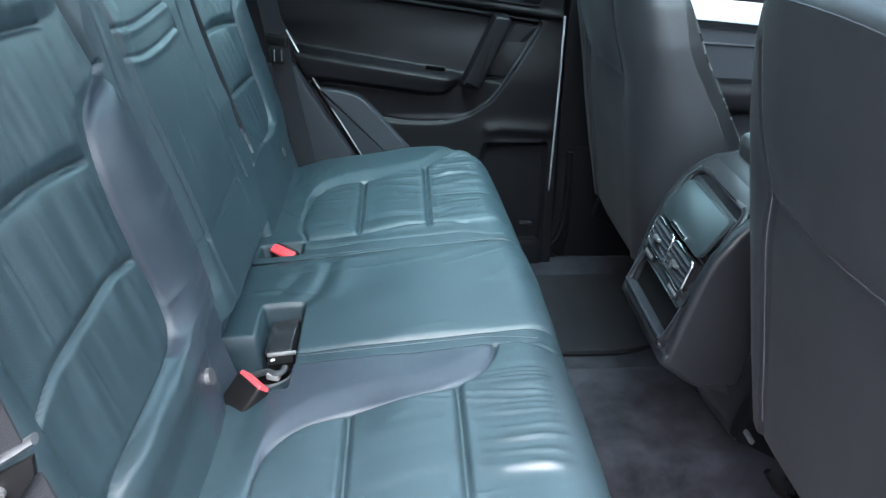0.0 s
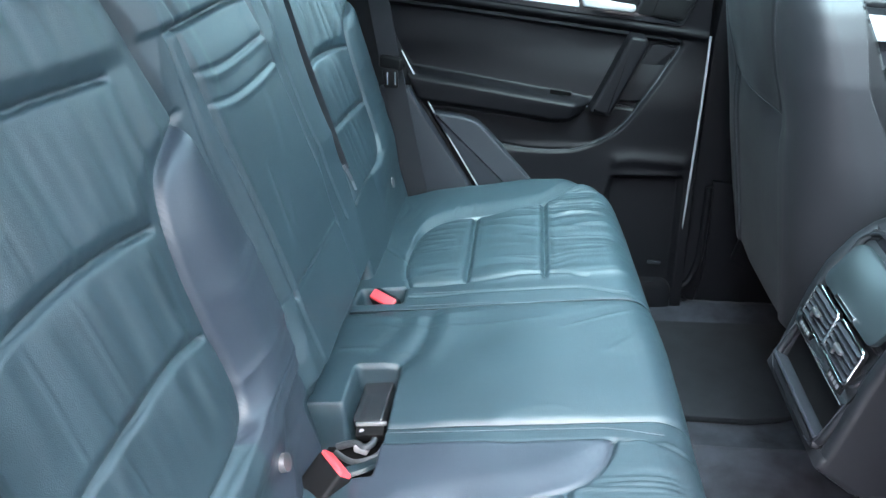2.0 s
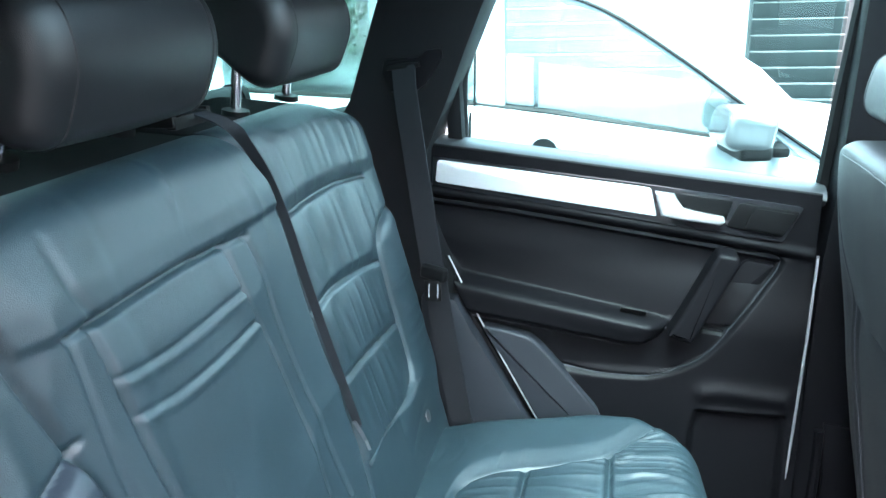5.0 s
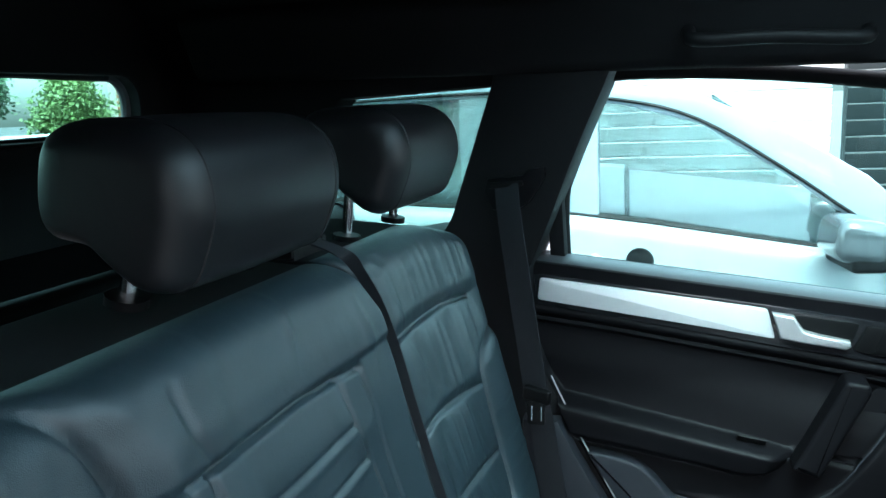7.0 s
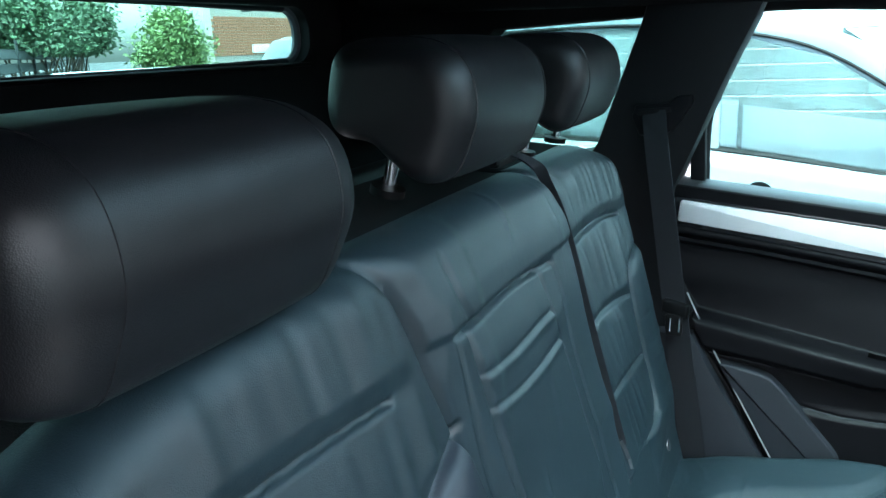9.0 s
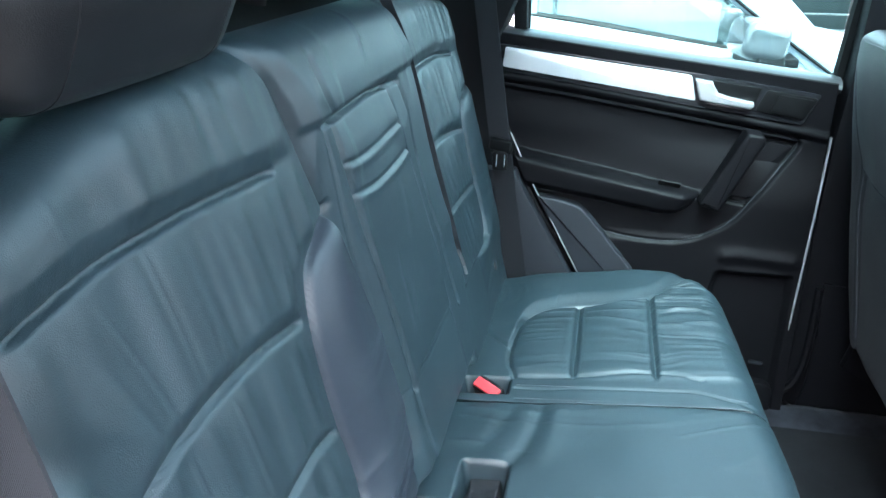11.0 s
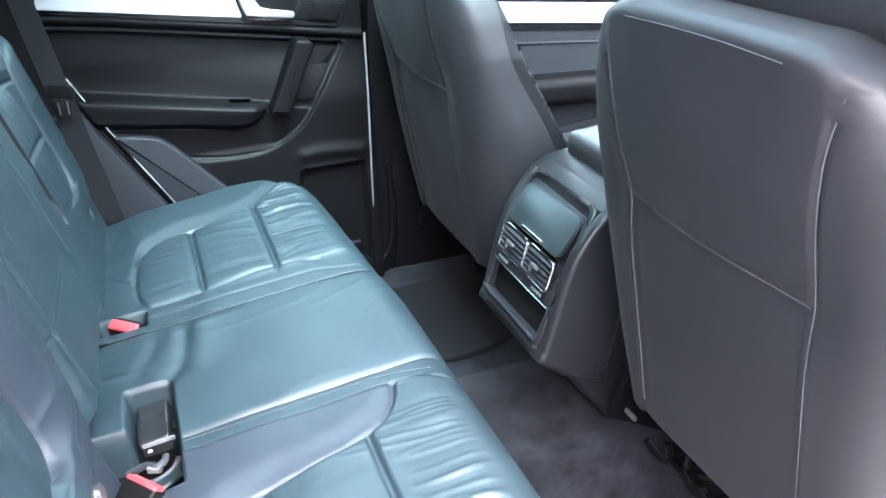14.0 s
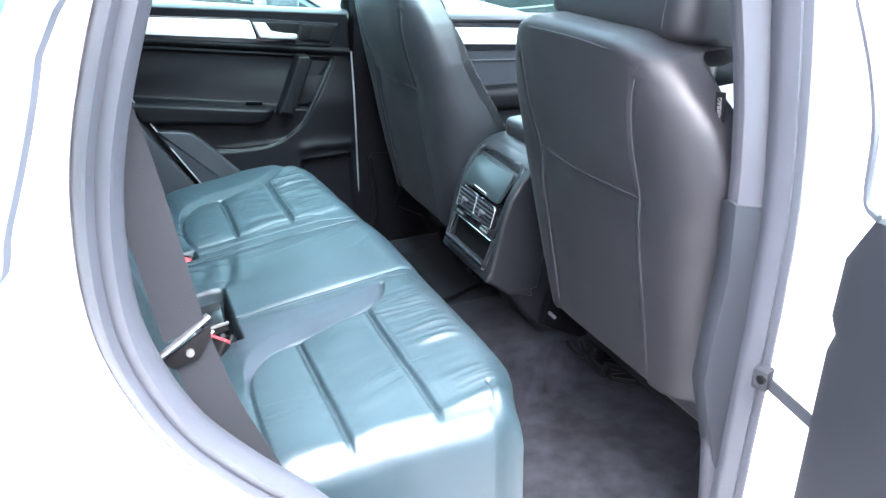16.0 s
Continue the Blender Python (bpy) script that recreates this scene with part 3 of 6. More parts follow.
def back_wide(y, z):
    """The backrest of the near and the middle seat, in one piece."""
    seam = flat(MID_LEFT, z)
    b = np.where(z < 1.281, flat(NEAR_BOL, z), seam)
    left = np.interp(z, [0.95, 1.2, 1.26, 1.32, 1.45], [-0.585, -0.588, -0.61, -0.66, -0.66])
    ins = smooth(0.0, 0.014, b - y) * smooth(0.0, 0.03, y - left) * smooth(0.978, 0.990, z) * smooth(1.47, 1.42, z)
    h = 0.006 + quilted(y, z, NEAR_SEAMS, ins, left, b, 2.0, smooth(-0.002, 0.016, b - y))
    bol = (y > b) & (y < seam)
    wide = np.maximum(seam - b, 0.01)
    u = np.clip((y - b) / wide, 0, 1)
    low = smooth(1.30, 1.25, z) * smooth(0.90, 0.98, z)
    h = h + np.where(bol, 0.020 * (1 - (1 - np.clip((y - b) / 0.075, 0, 1)) ** 2) * (1 - 0.6 * u ** 3) * low, 0) * smooth(0, 0.03, wide)
    h = h + np.where(y < left, 0.016 * smooth(0, 0.03, left - y), 0) * smooth(1.40, 1.25, z)
    h = h + 0.008 * smooth(0.981, 0.945, z) * smooth(-0.25, -0.30, y)
    h = h + np.where(bol, 0.0022 * creases(y, z, 34, 4, 3.0), 0)
    h = h - 0.0075 * bell(line_dist(y, z, NEAR_BOL), 0, 0.0036) - 0.0085 * bell(line_dist(y, z, MID_LEFT), 0, 0.0038)
    # the middle: a full upper block over the folded armrest with its side borders
    mid = smooth(0.0, 0.010, y - seam)
    h = h + mid * 0.012 * smooth(0.0, 0.04, y - seam)
    low = smooth(1.358, 1.352, z)
    pad = smooth(-0.002, 0.004, y - flat(PAD_LEFT, z)) * smooth(-0.002, 0.004, flat(PAD_RIGHT, z) - y) * low
    top_run = soft_line([(-0.182, 1.356), (-0.10, 1.3555), (0.0, 1.356), (0.106, 1.350)])
    h = h - 0.0105 * bell(line_dist(y, z, top_run), 0, 0.0030) * (0.55 + 0.45 * smooth(0.075, 0.06, y) * smooth(-0.160, -0.150, y))
    h = h + 0.006 * mid * smooth(1.356, 1.366, z) * smooth(1.43, 1.38, z) - 0.004 * pad * smooth(1.31, 1.355, z)
    for run, deep in ((PAD_LEFT, 0.0055), (PAD_RIGHT, 0.0055), (EDGE_LEFT, 0.003), (EDGE_RIGHT, 0.0035)):
        h = h - deep * bell(line_dist(y, z, run), 0, 0.0032)
    h = h + 0.003 * pad
    for run in (RIB_A, RIB_B):
        d = line_dist(y, z, run)
        side = z - np.interp(y, *zip(*sorted(run)))
        h = h + pad * (0.0014 * bell(d, 0, 0.0045) - 0.0032 * bell(d - 0.0070, 0, 0.0024) * (side > 0))
    # the lower end of the armrest, and the recess below it
    flap = smooth(-0.172, -0.160, y) * smooth(0.122, 0.110, y) * smooth(1.022, 1.014, z)
    h = h - 0.0022 * bell(line_dist(y, z, [(-0.150, 1.022), (-0.127, 1.0205), (0.0, 1.024), (0.108, 1.020)]), 0, 0.0028) - 0.002 * flap
    h = h - 0.040 * smooth(0.912, 0.898, z) * smooth(-0.19, -0.17, y)
    h = h + mid * (0.0030 * creases(z, y, 22, 4, 21.0) * smooth(1.03, 1.10, z) + 0.006 * (fuzz(y * 8 + 2, z * 5) - 0.5))
    h = h - mid * 0.004 * bell(line_dist(y, z, [(-0.150, 1.36), (-0.163, 1.385), (-0.166, 1.42)]), 0, 0.006)
    return h + 0.005 * (fuzz(y * 9, z * 9 + 7) - 0.5)


def back_far(y, z):
    b = np.where(z < 1.262, np.interp(z, [0.985, 0.989, 1.020, 1.09, 1.174, 1.216, 1.238, 1.25, 1.262], [0.40, 0.474, 0.503, 0.511, 0.514, 0.522, 0.549, 0.585, 0.622]), 0.64)
    left = np.full_like(z, 0.222)
    ins = smooth(0.0, 0.014, b - y) * smooth(0.0, 0.02, y - left) * smooth(0.985, 0.995, z) * smooth(1.455, 1.40, z)
    h = quilted(y, z, FAR_SEAMS, ins, left, b, 7.0, smooth(-0.002, 0.016, b - y))
    low = smooth(1.28, 1.23, z) * smooth(0.90, 0.98, z)
    h = h + 0.010 * (1 - (1 - np.clip((y - b) / 0.06, 0, 1)) ** 2) * low
    h = h + 0.0016 * creases(y, z, 34, 4, 3.0) * smooth(0.0, 0.02, y - b)
    h = h - 0.0075 * bell(line_dist(y, z, FAR_BOL), 0, 0.0036)
    h = h - 0.004 * bell(line_dist(y, z, soft_line([(0.235, 1.425), (0.30, 1.441), (0.42, 1.441), (0.52, 1.428)])), 0, 0.003)
    return h + 0.005 * (fuzz(y * 9, z * 9 + 7) - 0.5)


S_POS, S_DROP = rolled(0.80, 1.462, 0.042, 0.15, 0.0026, lo=False)
for y0, y1, f, r_lo, r_hi, text in ((-0.655, 0.207, back_wide, 0.04, 0.016, "quilted leather double backrest with folded middle armrest"),
                                    (0.230, 0.640, back_far, 0.016, 0.04, "quilted leather backrest beside the closed door")):
    deep_lo, deep_hi = (0.10 if r_lo > 0.03 else 0.06), (0.10 if r_hi > 0.03 else 0.06)
    pa, da = rolled(y0, (y0 + y1) / 2, r_lo, deep_lo, 0.0028, hi=False)
    pb, db = rolled((y0 + y1) / 2, y1, r_hi, deep_hi, 0.0028, lo=False)
    ys, dy = np.concatenate([pa, pb[1:]]), np.concatenate([da, db[1:]])
    Zs, Y = np.meshgrid(S_POS, ys, indexing="ij")
    # shoulders drop towards the outer corners, and the slit between the two parts bends
    Zs = Zs - 0.045 * smooth(0.42, 0.68, np.abs(Y)) * smooth(1.2, 1.46, Zs)
    slit = np.interp(Zs, GAP_Z, GAP_Y) - 0.218
    Y = Y + slit * (smooth(0.05, 0.212, Y) if f is back_wide else smooth(0.40, 0.224, Y))
    D = S_DROP[:, None] + dy[None, :]
    s = (Zs + 0.34 * np.clip(S_DROP - 0.042, 0, 0.10)[:, None] - 0.92) / 0.9713
    h = f(Y, Zs) * np.exp(-D / 0.03) - D
    side_y = np.stack([0 * Y, Y, 0 * Y], -1)
    front = B0 + BU * s[..., None] + BN * h[..., None] + side_y
    back = B0 + BU * s[..., None] + BN * np.minimum(-0.15, h - 0.005)[..., None] + side_y
    # near backrest bolster, coloured as if lit from the doorway
    doorlit_part = (Y > np.maximum(flat(NEAR_BOL, Zs), -0.345)) & (Y < flat(MID_LEFT, Zs)) & (Zs < 1.288) & (f is back_wide)
    rest = shell("backrest", front[:, ::-1], back[:, ::-1], LEATHER, LEATHER_DOORLIT, doorlit_part[:, ::-1])
    # black for the back shell; on the rolled leather top it is painted shade
    rest.materials.append(CLOTH)
    for f_ in rest.polygons:
        if (Vector(f_.center) - Vector(B0)).dot(Vector(BN)) < -0.044:
            f_.material_index = 2
    place("backrest", rest, bench, text)


def headrest(parent, at, width, mat, posts, foot, size=1.0, post_r=0.0070, r_end=0.026):
    """A headrest: a full front that curls under, a flat top and a higher hollow back, swept across with round ends."""
    prof = curve_pts([(0.060 * size, 0, -0.036), (0.071 * size, 0, 0.0), (0.062 * size, 0, 0.040), (0.030 * size, 0, 0.062), (-0.03 * size, 0, 0.066), (-0.062 * size, 0, 0.058), (-0.074 * size, 0, 0.030), (-0.077 * size, 0, -0.004), (-0.064 * size, 0, -0.022),
                      (-0.030 * size, 0, -0.030), (-0.008 * size, 0, -0.048), (0.018 * size, 0, -0.066), (0.045 * size, 0, -0.060)], 5, closed=True)
    t = np.linspace(0, np.pi / 2, 7)
    ys = np.concatenate([-width / 2 + r_end - r_end * np.cos(t), np.linspace(-width / 2 + r_end, width / 2 - r_end, 18)[1:-1], width / 2 - r_end + r_end * np.cos(t[::-1])])
    dip = 0.30 * r_end / 0.026
    sc = np.concatenate([1 - dip * (1 - np.sin(t)), np.ones(16), 1 - dip * (1 - np.sin(t[::-1]))])
    k = len(prof)
    verts, faces = [], []
    for y, q in zip(ys, sc):
        swell = 1 + 0.04 * math.cos(y / width * math.pi)
        verts += [(at[0] + p.x * q * swell, at[1] + y, at[2] + p.z * q * swell) for p in prof]
    for j in range(len(ys) - 1):
        for i in range(k):
            faces.append((j * k + i, j * k + (i + 1) % k, (j + 1) * k + (i + 1) % k, (j + 1) * k + i))
    faces.append(tuple(range(k))[::-1])
    faces.append(tuple(range((len(ys) - 1) * k, len(ys) * k)))
    head = place("headrest", mesh_of("headrest", verts, [f[::-1] for f in faces], mat), parent, "rounded leather headrest")
    head.data.set_sharp_from_angle(angle=radians(60))
    for sy in (-1, 1):
        y = sy * (width / 2 - r_end)
        part("piping", tube([(at[0] + p.x * 1.012, at[1] + y, at[2] + p.z * 1.012) for p in prof], 0.0014, 6, closed=True), mat, head)
    for sy in (-1, 1):
        a = (foot[0], at[1] + sy * posts, foot[1])
        b = (at[0] - 0.018, at[1] + sy * posts, at[2] - 0.02)
        part("post", rods([(a, b)], post_r, 16), CHROME, head, "chrome headrest post")
        d = (Vector(b) - Vector(a)).normalized()
        part("collar", rods([(Vector(a) - d * 0.006, Vector(a) + d * 0.002)], 0.018, 24), PLASTIC_DARK, head, "black plastic collar")


for y, x, z, wide in ((-0.458, -0.126, 1.520, 0.278), (-0.020, -0.126, 1.556, 0.270), (0.398, -0.130, 1.558, 0.262)):
    headrest(bench, (x, y, z), wide, LEATHER_HEAD, 0.082, (-0.160, 1.478 - 0.02 * (y > 0.2)), 1.10 if y < -0.3 else 1.0, r_end=0.050 if y < -0.3 else 0.034)

# seam threads of the cushions and backrests
for pts in ([(x, 0.126 - 0.02 * float(smooth(0.40, 0.5, x)), float(seat_top(x)) + 0.001) for x in np.linspace(0.12, 0.47, 14)],
            [(x, 0.165 - 0.03 * float(smooth(0.38, 0.48, x)), float(seat_top(x)) + 0.001) for x in np.linspace(0.12, 0.47, 14)],
            [(x, -0.182 - 0.02 * float(smooth(0.40, 0.5, x)), float(seat_top(x)) + 0.0015) for x in np.linspace(0.14, 0.48, 14)],
            [(x, -0.208 - 0.02 * float(smooth(0.40, 0.5, x)), float(seat_top(x)) + 0.0015) for x in np.linspace(0.14, 0.47, 14)]):
    part("stitching", stitches(pts), PIPING, bench)
part("stitching", stitches([on_back(float(np.interp(z, GAP_Z, GAP_Y)) - 0.034, z, 0.0125) for z in np.linspace(0.99, 1.27, 14)]), PIPING, bench)

# round metal buttons on the backrests
for y, z, h in ((-0.308, 0.921, 0.024), (0.511, 0.918, 0.003)):
    c, e = Vector(on_back(y, z, h - 0.020)), Vector(on_back(y, z, h + 0.002))
    part("button", rods([(c, e)], 0.0105, 24), STEEL, bench, "round brushed metal button")

# belt slot on top of the double backrest
bm = bmesh.new()
for size, at in (((0.012, 0.075, 0.014), (-0.125, 0.140, 1.474)), ((0.012, 0.075, 0.014), (-0.195, 0.140, 1.482)),
                 ((0.08, 0.010, 0.014), (-0.16, 0.104, 1.477)), ((0.08, 0.010, 0.014), (-0.16, 0.176, 1.477))):
    box(bm, size, pose(*at), 0.003)
part("belt_slot", bm, PLASTIC_DARK, bench, "black plastic belt guide frame")


def buckle(at, turn, label):
    """A belt buckle: a flat housing that stands up, with a red button in the front half of its upper end."""
    b = thing("belt_buckle", at, label, "buckle")
    m = pose(*at, *turn)
    bm = bmesh.new()
    box(bm, (0.050, 0.026, 0.056), m @ Matrix.Translation((0, 0, -0.028)), 0.006, 3)
    part("housing", bm, PLASTIC_DARK, b)
    bm = bmesh.new()
    box(bm, (0.046, 0.018, 0.010), m @ Matrix.Translation((0, -0.002, -0.001)), 0.003, 3)
    part("release_button", bm, RED, b, "red release button")
    bm = bmesh.new()
    box(bm, (0.036, 0.004, 0.004), m @ Matrix.Translation((0, 0.010, -0.0008)), 0.001, 1)
    part("tongue_slot", bm, GLOSS, b)
    bm = bmesh.new()
    rod(bm, m @ Vector((0, 0, -0.05)), m @ Vector((0, 0, -0.09)), 0.009)
    part("stalk", bm, PLASTIC_DARK, b)
    return b


buckle((0.093, -0.256, 0.878), (-46, 4, -48), "black belt buckle with a red button in the cushion gap")
buckle((0.074, 0.160, 0.858), (30, 10, -30), "black belt buckle with a red button sunk in the cushion")
pd = thing("middle_buckle", (0.103, -0.084, 0.80), "flat black belt buckle lying in the cushion gap", "buckle")
part("housing", block((0.044, 0.080, 0.022), (0.103, -0.083, 0.828), (4, -8, -3), 0.005, 3), LID, pd, "glossy black buckle housing")
part("edge_bar", block((0.044, 0.003, 0.006), (0.106, -0.1245, 0.8315), (4, -8, -3), 0.001), SATIN, pd, "bright steel edge")
part("end_lip", block((0.040, 0.014, 0.016), (0.106, -0.131, 0.820), (20, -8, -3), 0.003), PLASTIC_DARK, pd)
lb = thing("latch_bracket", (0.06, -0.16, 0.79), "bare steel child seat latch in the cushion gap", "bracket")
part("plate", block((0.080, 0.105, 0.004), (0.085, -0.175, 0.796), (0, -4, 0), 0.001), PLASTIC_DARK, lb)
part("bar", tube(curve_pts([(0.060, -0.140, 0.802), (0.085, -0.142, 0.812), (0.100, -0.152, 0.814), (0.110, -0.146, 0.816), (0.112, -0.132, 0.818)], 6), 0.0050, 8), DARK_STEEL, lb)
part("loop", tube(curve_pts([(0.060, -0.150, 0.801), (0.090, -0.172, 0.806), (0.118, -0.165, 0.812), (0.128, -0.148, 0.816)], 6), 0.0040, 8), STEEL, lb)
part("foot", block((0.020, 0.012, 0.010), (0.096, -0.150, 0.810), (0, 0, -20), 0.003), SATIN, lb)
for sx in (0.094, 0.118):
    part("screw", rods([((sx, -0.128, 0.822), (sx, -0.134, 0.826))], 0.0035, 10), STEEL, lb)
part("cover_fold", tube(curve_pts([(0.045, -0.235, 0.815), (0.075, -0.205, 0.812), (0.110, -0.190, 0.816), (0.133, -0.192, 0.832)], 5), 0.010, 8, flat=0.5), LEATHER, lb)

# ---- closed rear door on the far side ----
door = thing("door_1", (0.35, 0.80, 0.55), "closed black rear car door with a silver trim strip", "car door", kind="structure")


def belt(x):
    """Upper edge of the trim band on the door."""
    return 1.3165 - 0.116 * np.asarray(x, float)


def rear_edge(z):
    """Where the door ends towards the back, at a height."""
    return np.interp(z, [0.50, 0.69, 0.84, 1.02, 1.14, 1.22, 1.40], [0.36, 0.255, 0.178, 0.075, 0.020, -0.015, -0.03])


INSERT = soft_line([(-0.02, 1.237), (0.14, 1.218), (0.341, 1.188), (0.486, 1.166), (0.575, 1.154), (0.607, 1.146), (0.613, 1.130), (0.585, 1.085), (0.543, 1.024), (0.50, 0.966), (0.453, 0.934), (0.41, 0.918), (0.373, 0.913), (0.301, 0.915), (0.227, 0.926)])
REST_LOW = soft_line([(0.055, 1.019), (0.079, 1.016), (0.196, 1.001), (0.299, 0.986), (0.352, 0.977), (0.385, 0.980), (0.409, 0.995), (0.427, 1.017)])
SPEAKER = soft_line([(0.470, 0.700), (0.474, 0.80), (0.484, 0.830), (0.502, 0.849), (0.524, 0.857), (0.575, 0.857), (0.622, 0.856)])


def door_in(x, z):
    """How far the panel stands in from its base plane."""
    ins = np.interp(x, [-0.02, 0.14, 0.341, 0.486, 0.60, 0.70], [1.237, 1.218, 1.188, 1.166, 1.148, 1.13])
    bend = np.interp(z, [0.90, 0.913, 0.934, 0.966, 1.024, 1.085, 1.130, 1.16], [0.30, 0.38, 0.453, 0.50, 0.543, 0.585, 0.613, 0.63])
    inside = smooth(0.004, -0.006, x - bend)
    rest_top = 1.093 - 0.168 * (x - 0.04)
    rest_low = np.interp(x, [0.0, 0.079, 0.196, 0.299, 0.352, 0.385, 0.409, 0.43], [1.026, 1.016, 1.001, 0.986, 0.977, 0.980, 0.995, 1.02])
    h = 0.022 + 0.028 * smooth(1.14, 1.0, z) + 0.006 * bell(z, ins + 0.017, 0.009)
    h = h - 0.005 * bell(z, ins + 0.003, 0.004) * smooth(0.64, 0.61, x)
    left = x - np.interp(z, [1.04, 1.09, 1.166, 1.25], [0.080, 0.045, -0.004, -0.03])
    hollow = smooth(ins - 0.001, ins - 0.012, z) * smooth(rest_top - 0.012, rest_top + 0.002, z) * inside * smooth(-0.004, 0.006, left)
    h = h - 0.014 * hollow * (1 - 0.35 * smooth(0.02, 0.08, ins - z) * smooth(0.0, 0.06, z - rest_top))
    v = np.clip((z - rest_low) / np.maximum(rest_top - rest_low, 0.01), -0.5, 1.5)
    rest = smooth(1.06, 0.94, v) * smooth(-0.05, 0.30, v) * smooth(0.445, 0.395, x + 0.3 * (1 - v) * 0.04) * smooth(0.045, 0.085, x + 0.10 * v)
    h = h + 0.034 * rest * (0.70 + 0.30 * smooth(0.2, 0.9, v))
    under = inside * smooth(0.02, -0.03, v) * smooth(0.905, 0.935, z)
    h = h - 0.010 * under
    h = h - 0.006 * bell(line_dist(x, z, INSERT), 0, 0.0036)
    low = smooth(0.93, 0.88, z) * smooth(0.40, 0.50, x)
    h = h + 0.004 * low
    # loudspeaker hollow low in front, with a rolled brow over it
    sp = smooth(0.472, 0.490, x - 0.25 * np.clip(z - 0.82, 0, 0.1)) * smooth(0.862, 0.846, z) * smooth(0.648, 0.632, x)
    h = h - 0.018 * sp + 0.003 * bell(line_dist(x, z, SPEAKER), 0, 0.008)
    h = h + 0.006 * bell(line_dist(x, z, [(0.50, 0.893), (0.53, 0.897), (0.635, 0.888)]), 0, 0.014)
    h = h + 0.012 * smooth(0.90, 0.55, z)
    return h


rr, tt = np.meshgrid(np.linspace(0, 1, 300), np.linspace(0, 1, 230), indexing="ij")
x0 = rear_edge(0.50 + 0.84 * rr)
xx = x0 + (0.668 - x0) * tt
zz = 0.50 + rr * (belt(xx) + 0.022 - 0.50)
yy = 0.775 - door_in(xx, zz)
front = np.stack([xx, yy, zz], -1)
back = np.stack([xx, 0 * yy + 0.86, zz], -1)
place("door_panel", shell("door_panel", front[:, ::-1], back[:, ::-1], PLASTIC), door, "black moulded plastic inner panel")


def plate(name, outline, y0, y1, mat, label="", bevel=0.003, r=0.0, seg=2):
    """A plate on the door by its outline in x and z, with rounded corners."""
    if r:
        o = []
        k = len(outline)
        for i in range(k):
            a, b, c = (Vector(outline[j % k]) for j in (i - 1, i, i + 1))
            p, q = b + (a - b).normalized() * r, b + (c - b).normalized() * r
            o += [tuple(p * (1 - t) ** 2 + b * (2 * t * (1 - t)) + q * t ** 2) for t in (0, 0.25, 0.5, 0.75, 1)]
    else:
        o = outline
    return part(name, prism(o, "y", y0, y1, bevel, seg), mat, door, label)


plate("trim_surround", [(-0.004, 1.3185), (0.395, 1.2735), (0.641, 1.2405), (0.612, 1.177), (0.398, 1.205), (-0.007, 1.263)], 0.772, 0.745, GLOSS, "glossy black trim surround", 0.003, 0.008)
plate("trim_strip", [(0.009, 1.3115), (0.388, 1.2685), (0.401, 1.218), (0.004, 1.271)], 0.757, 0.739, SILVER, "brushed silver trim strip", 0.003, 0.006)
plate("handle_cup", [(0.405, 1.262), (0.526, 1.249), (0.512, 1.205), (0.408, 1.217)], 0.757, 0.742, PLASTIC_DARK, "dark release handle recess", 0.003, 0.006)
plate("release_lever", [(0.395, 1.2635), (0.428, 1.2595), (0.433, 1.250), (0.443, 1.236), (0.466, 1.230), (0.511, 1.222), (0.513, 1.214), (0.506, 1.208), (0.440, 1.216), (0.407, 1.222)], 0.752, 0.726, SATIN, "satin silver door release lever", 0.005, 0.0, 3)
plate("tweeter_frame", [(0.536, 1.246), (0.634, 1.2325), (0.609, 1.187), (0.517, 1.204)], 0.757, 0.741, PLASTIC_DARK, "black square tweeter", 0.003, 0.006)
plate("tweeter_grille", [(0.560, 1.238), (0.624, 1.2295), (0.606, 1.193), (0.547, 1.203)], 0.750, 0.7385, PLASTIC_DARK, "", 0.002, 0.004)
# slanting pull handle with the grained plate behind it
plate("pull_handle", [(0.428, 1.012), (0.470, 1.000), (0.484, 1.030), (0.540, 1.150), (0.536, 1.164), (0.504, 1.168), (0.494, 1.150), (0.446, 1.046)], 0.745, 0.690, PLASTIC, "slanting black pull handle", 0.009, 0.006, 4)
plate("handle_back", [(0.556, 1.139), (0.606, 1.131), (0.536, 1.010), (0.484, 1.018)], 0.80, 0.757, PLASTIC, "grained panel behind the pull handle", 0.004, 0.008)
plate("handle_base", [(0.424, 1.020), (0.440, 1.040), (0.480, 1.018), (0.534, 1.008), (0.520, 0.992), (0.470, 0.996)], 0.80, 0.742, PLASTIC, "", 0.005, 0.006)


def door_line(name, pts, r, mat, out=0.0, label=""):
    """A thin cord laid on the panel along points given by x and z."""
    return part(name, tube([(v[0], 0.775 - float(door_in(np.array(v[0]), np.array(v[1]))) - out, v[1]) for v in pts], r, 6), mat, door, label)


door_line("armrest_line", REST_LOW, 0.0018, PLASTIC_GREY, 0.001)
door_line("insert_line", INSERT, 0.0016, PLASTIC_GREY, 0.0)
part("window_switch", block((0.046, 0.005, 0.014), (0.368, 0.722, 1.046), (35, 8, 0), 0.002), PLASTIC_DARK, door, "small window switch on the armrest")
plate("side_cover", [(0.092, 1.004), (0.150, 0.995), (0.184, 0.986), (0.208, 0.965), (0.310, 0.847), (0.35, 0.74), (0.24, 0.74), (0.180, 0.850)], 0.80, 0.706, PLASTIC_GREY, "grey grained lower corner cover", 0.006, 0.010, 3)
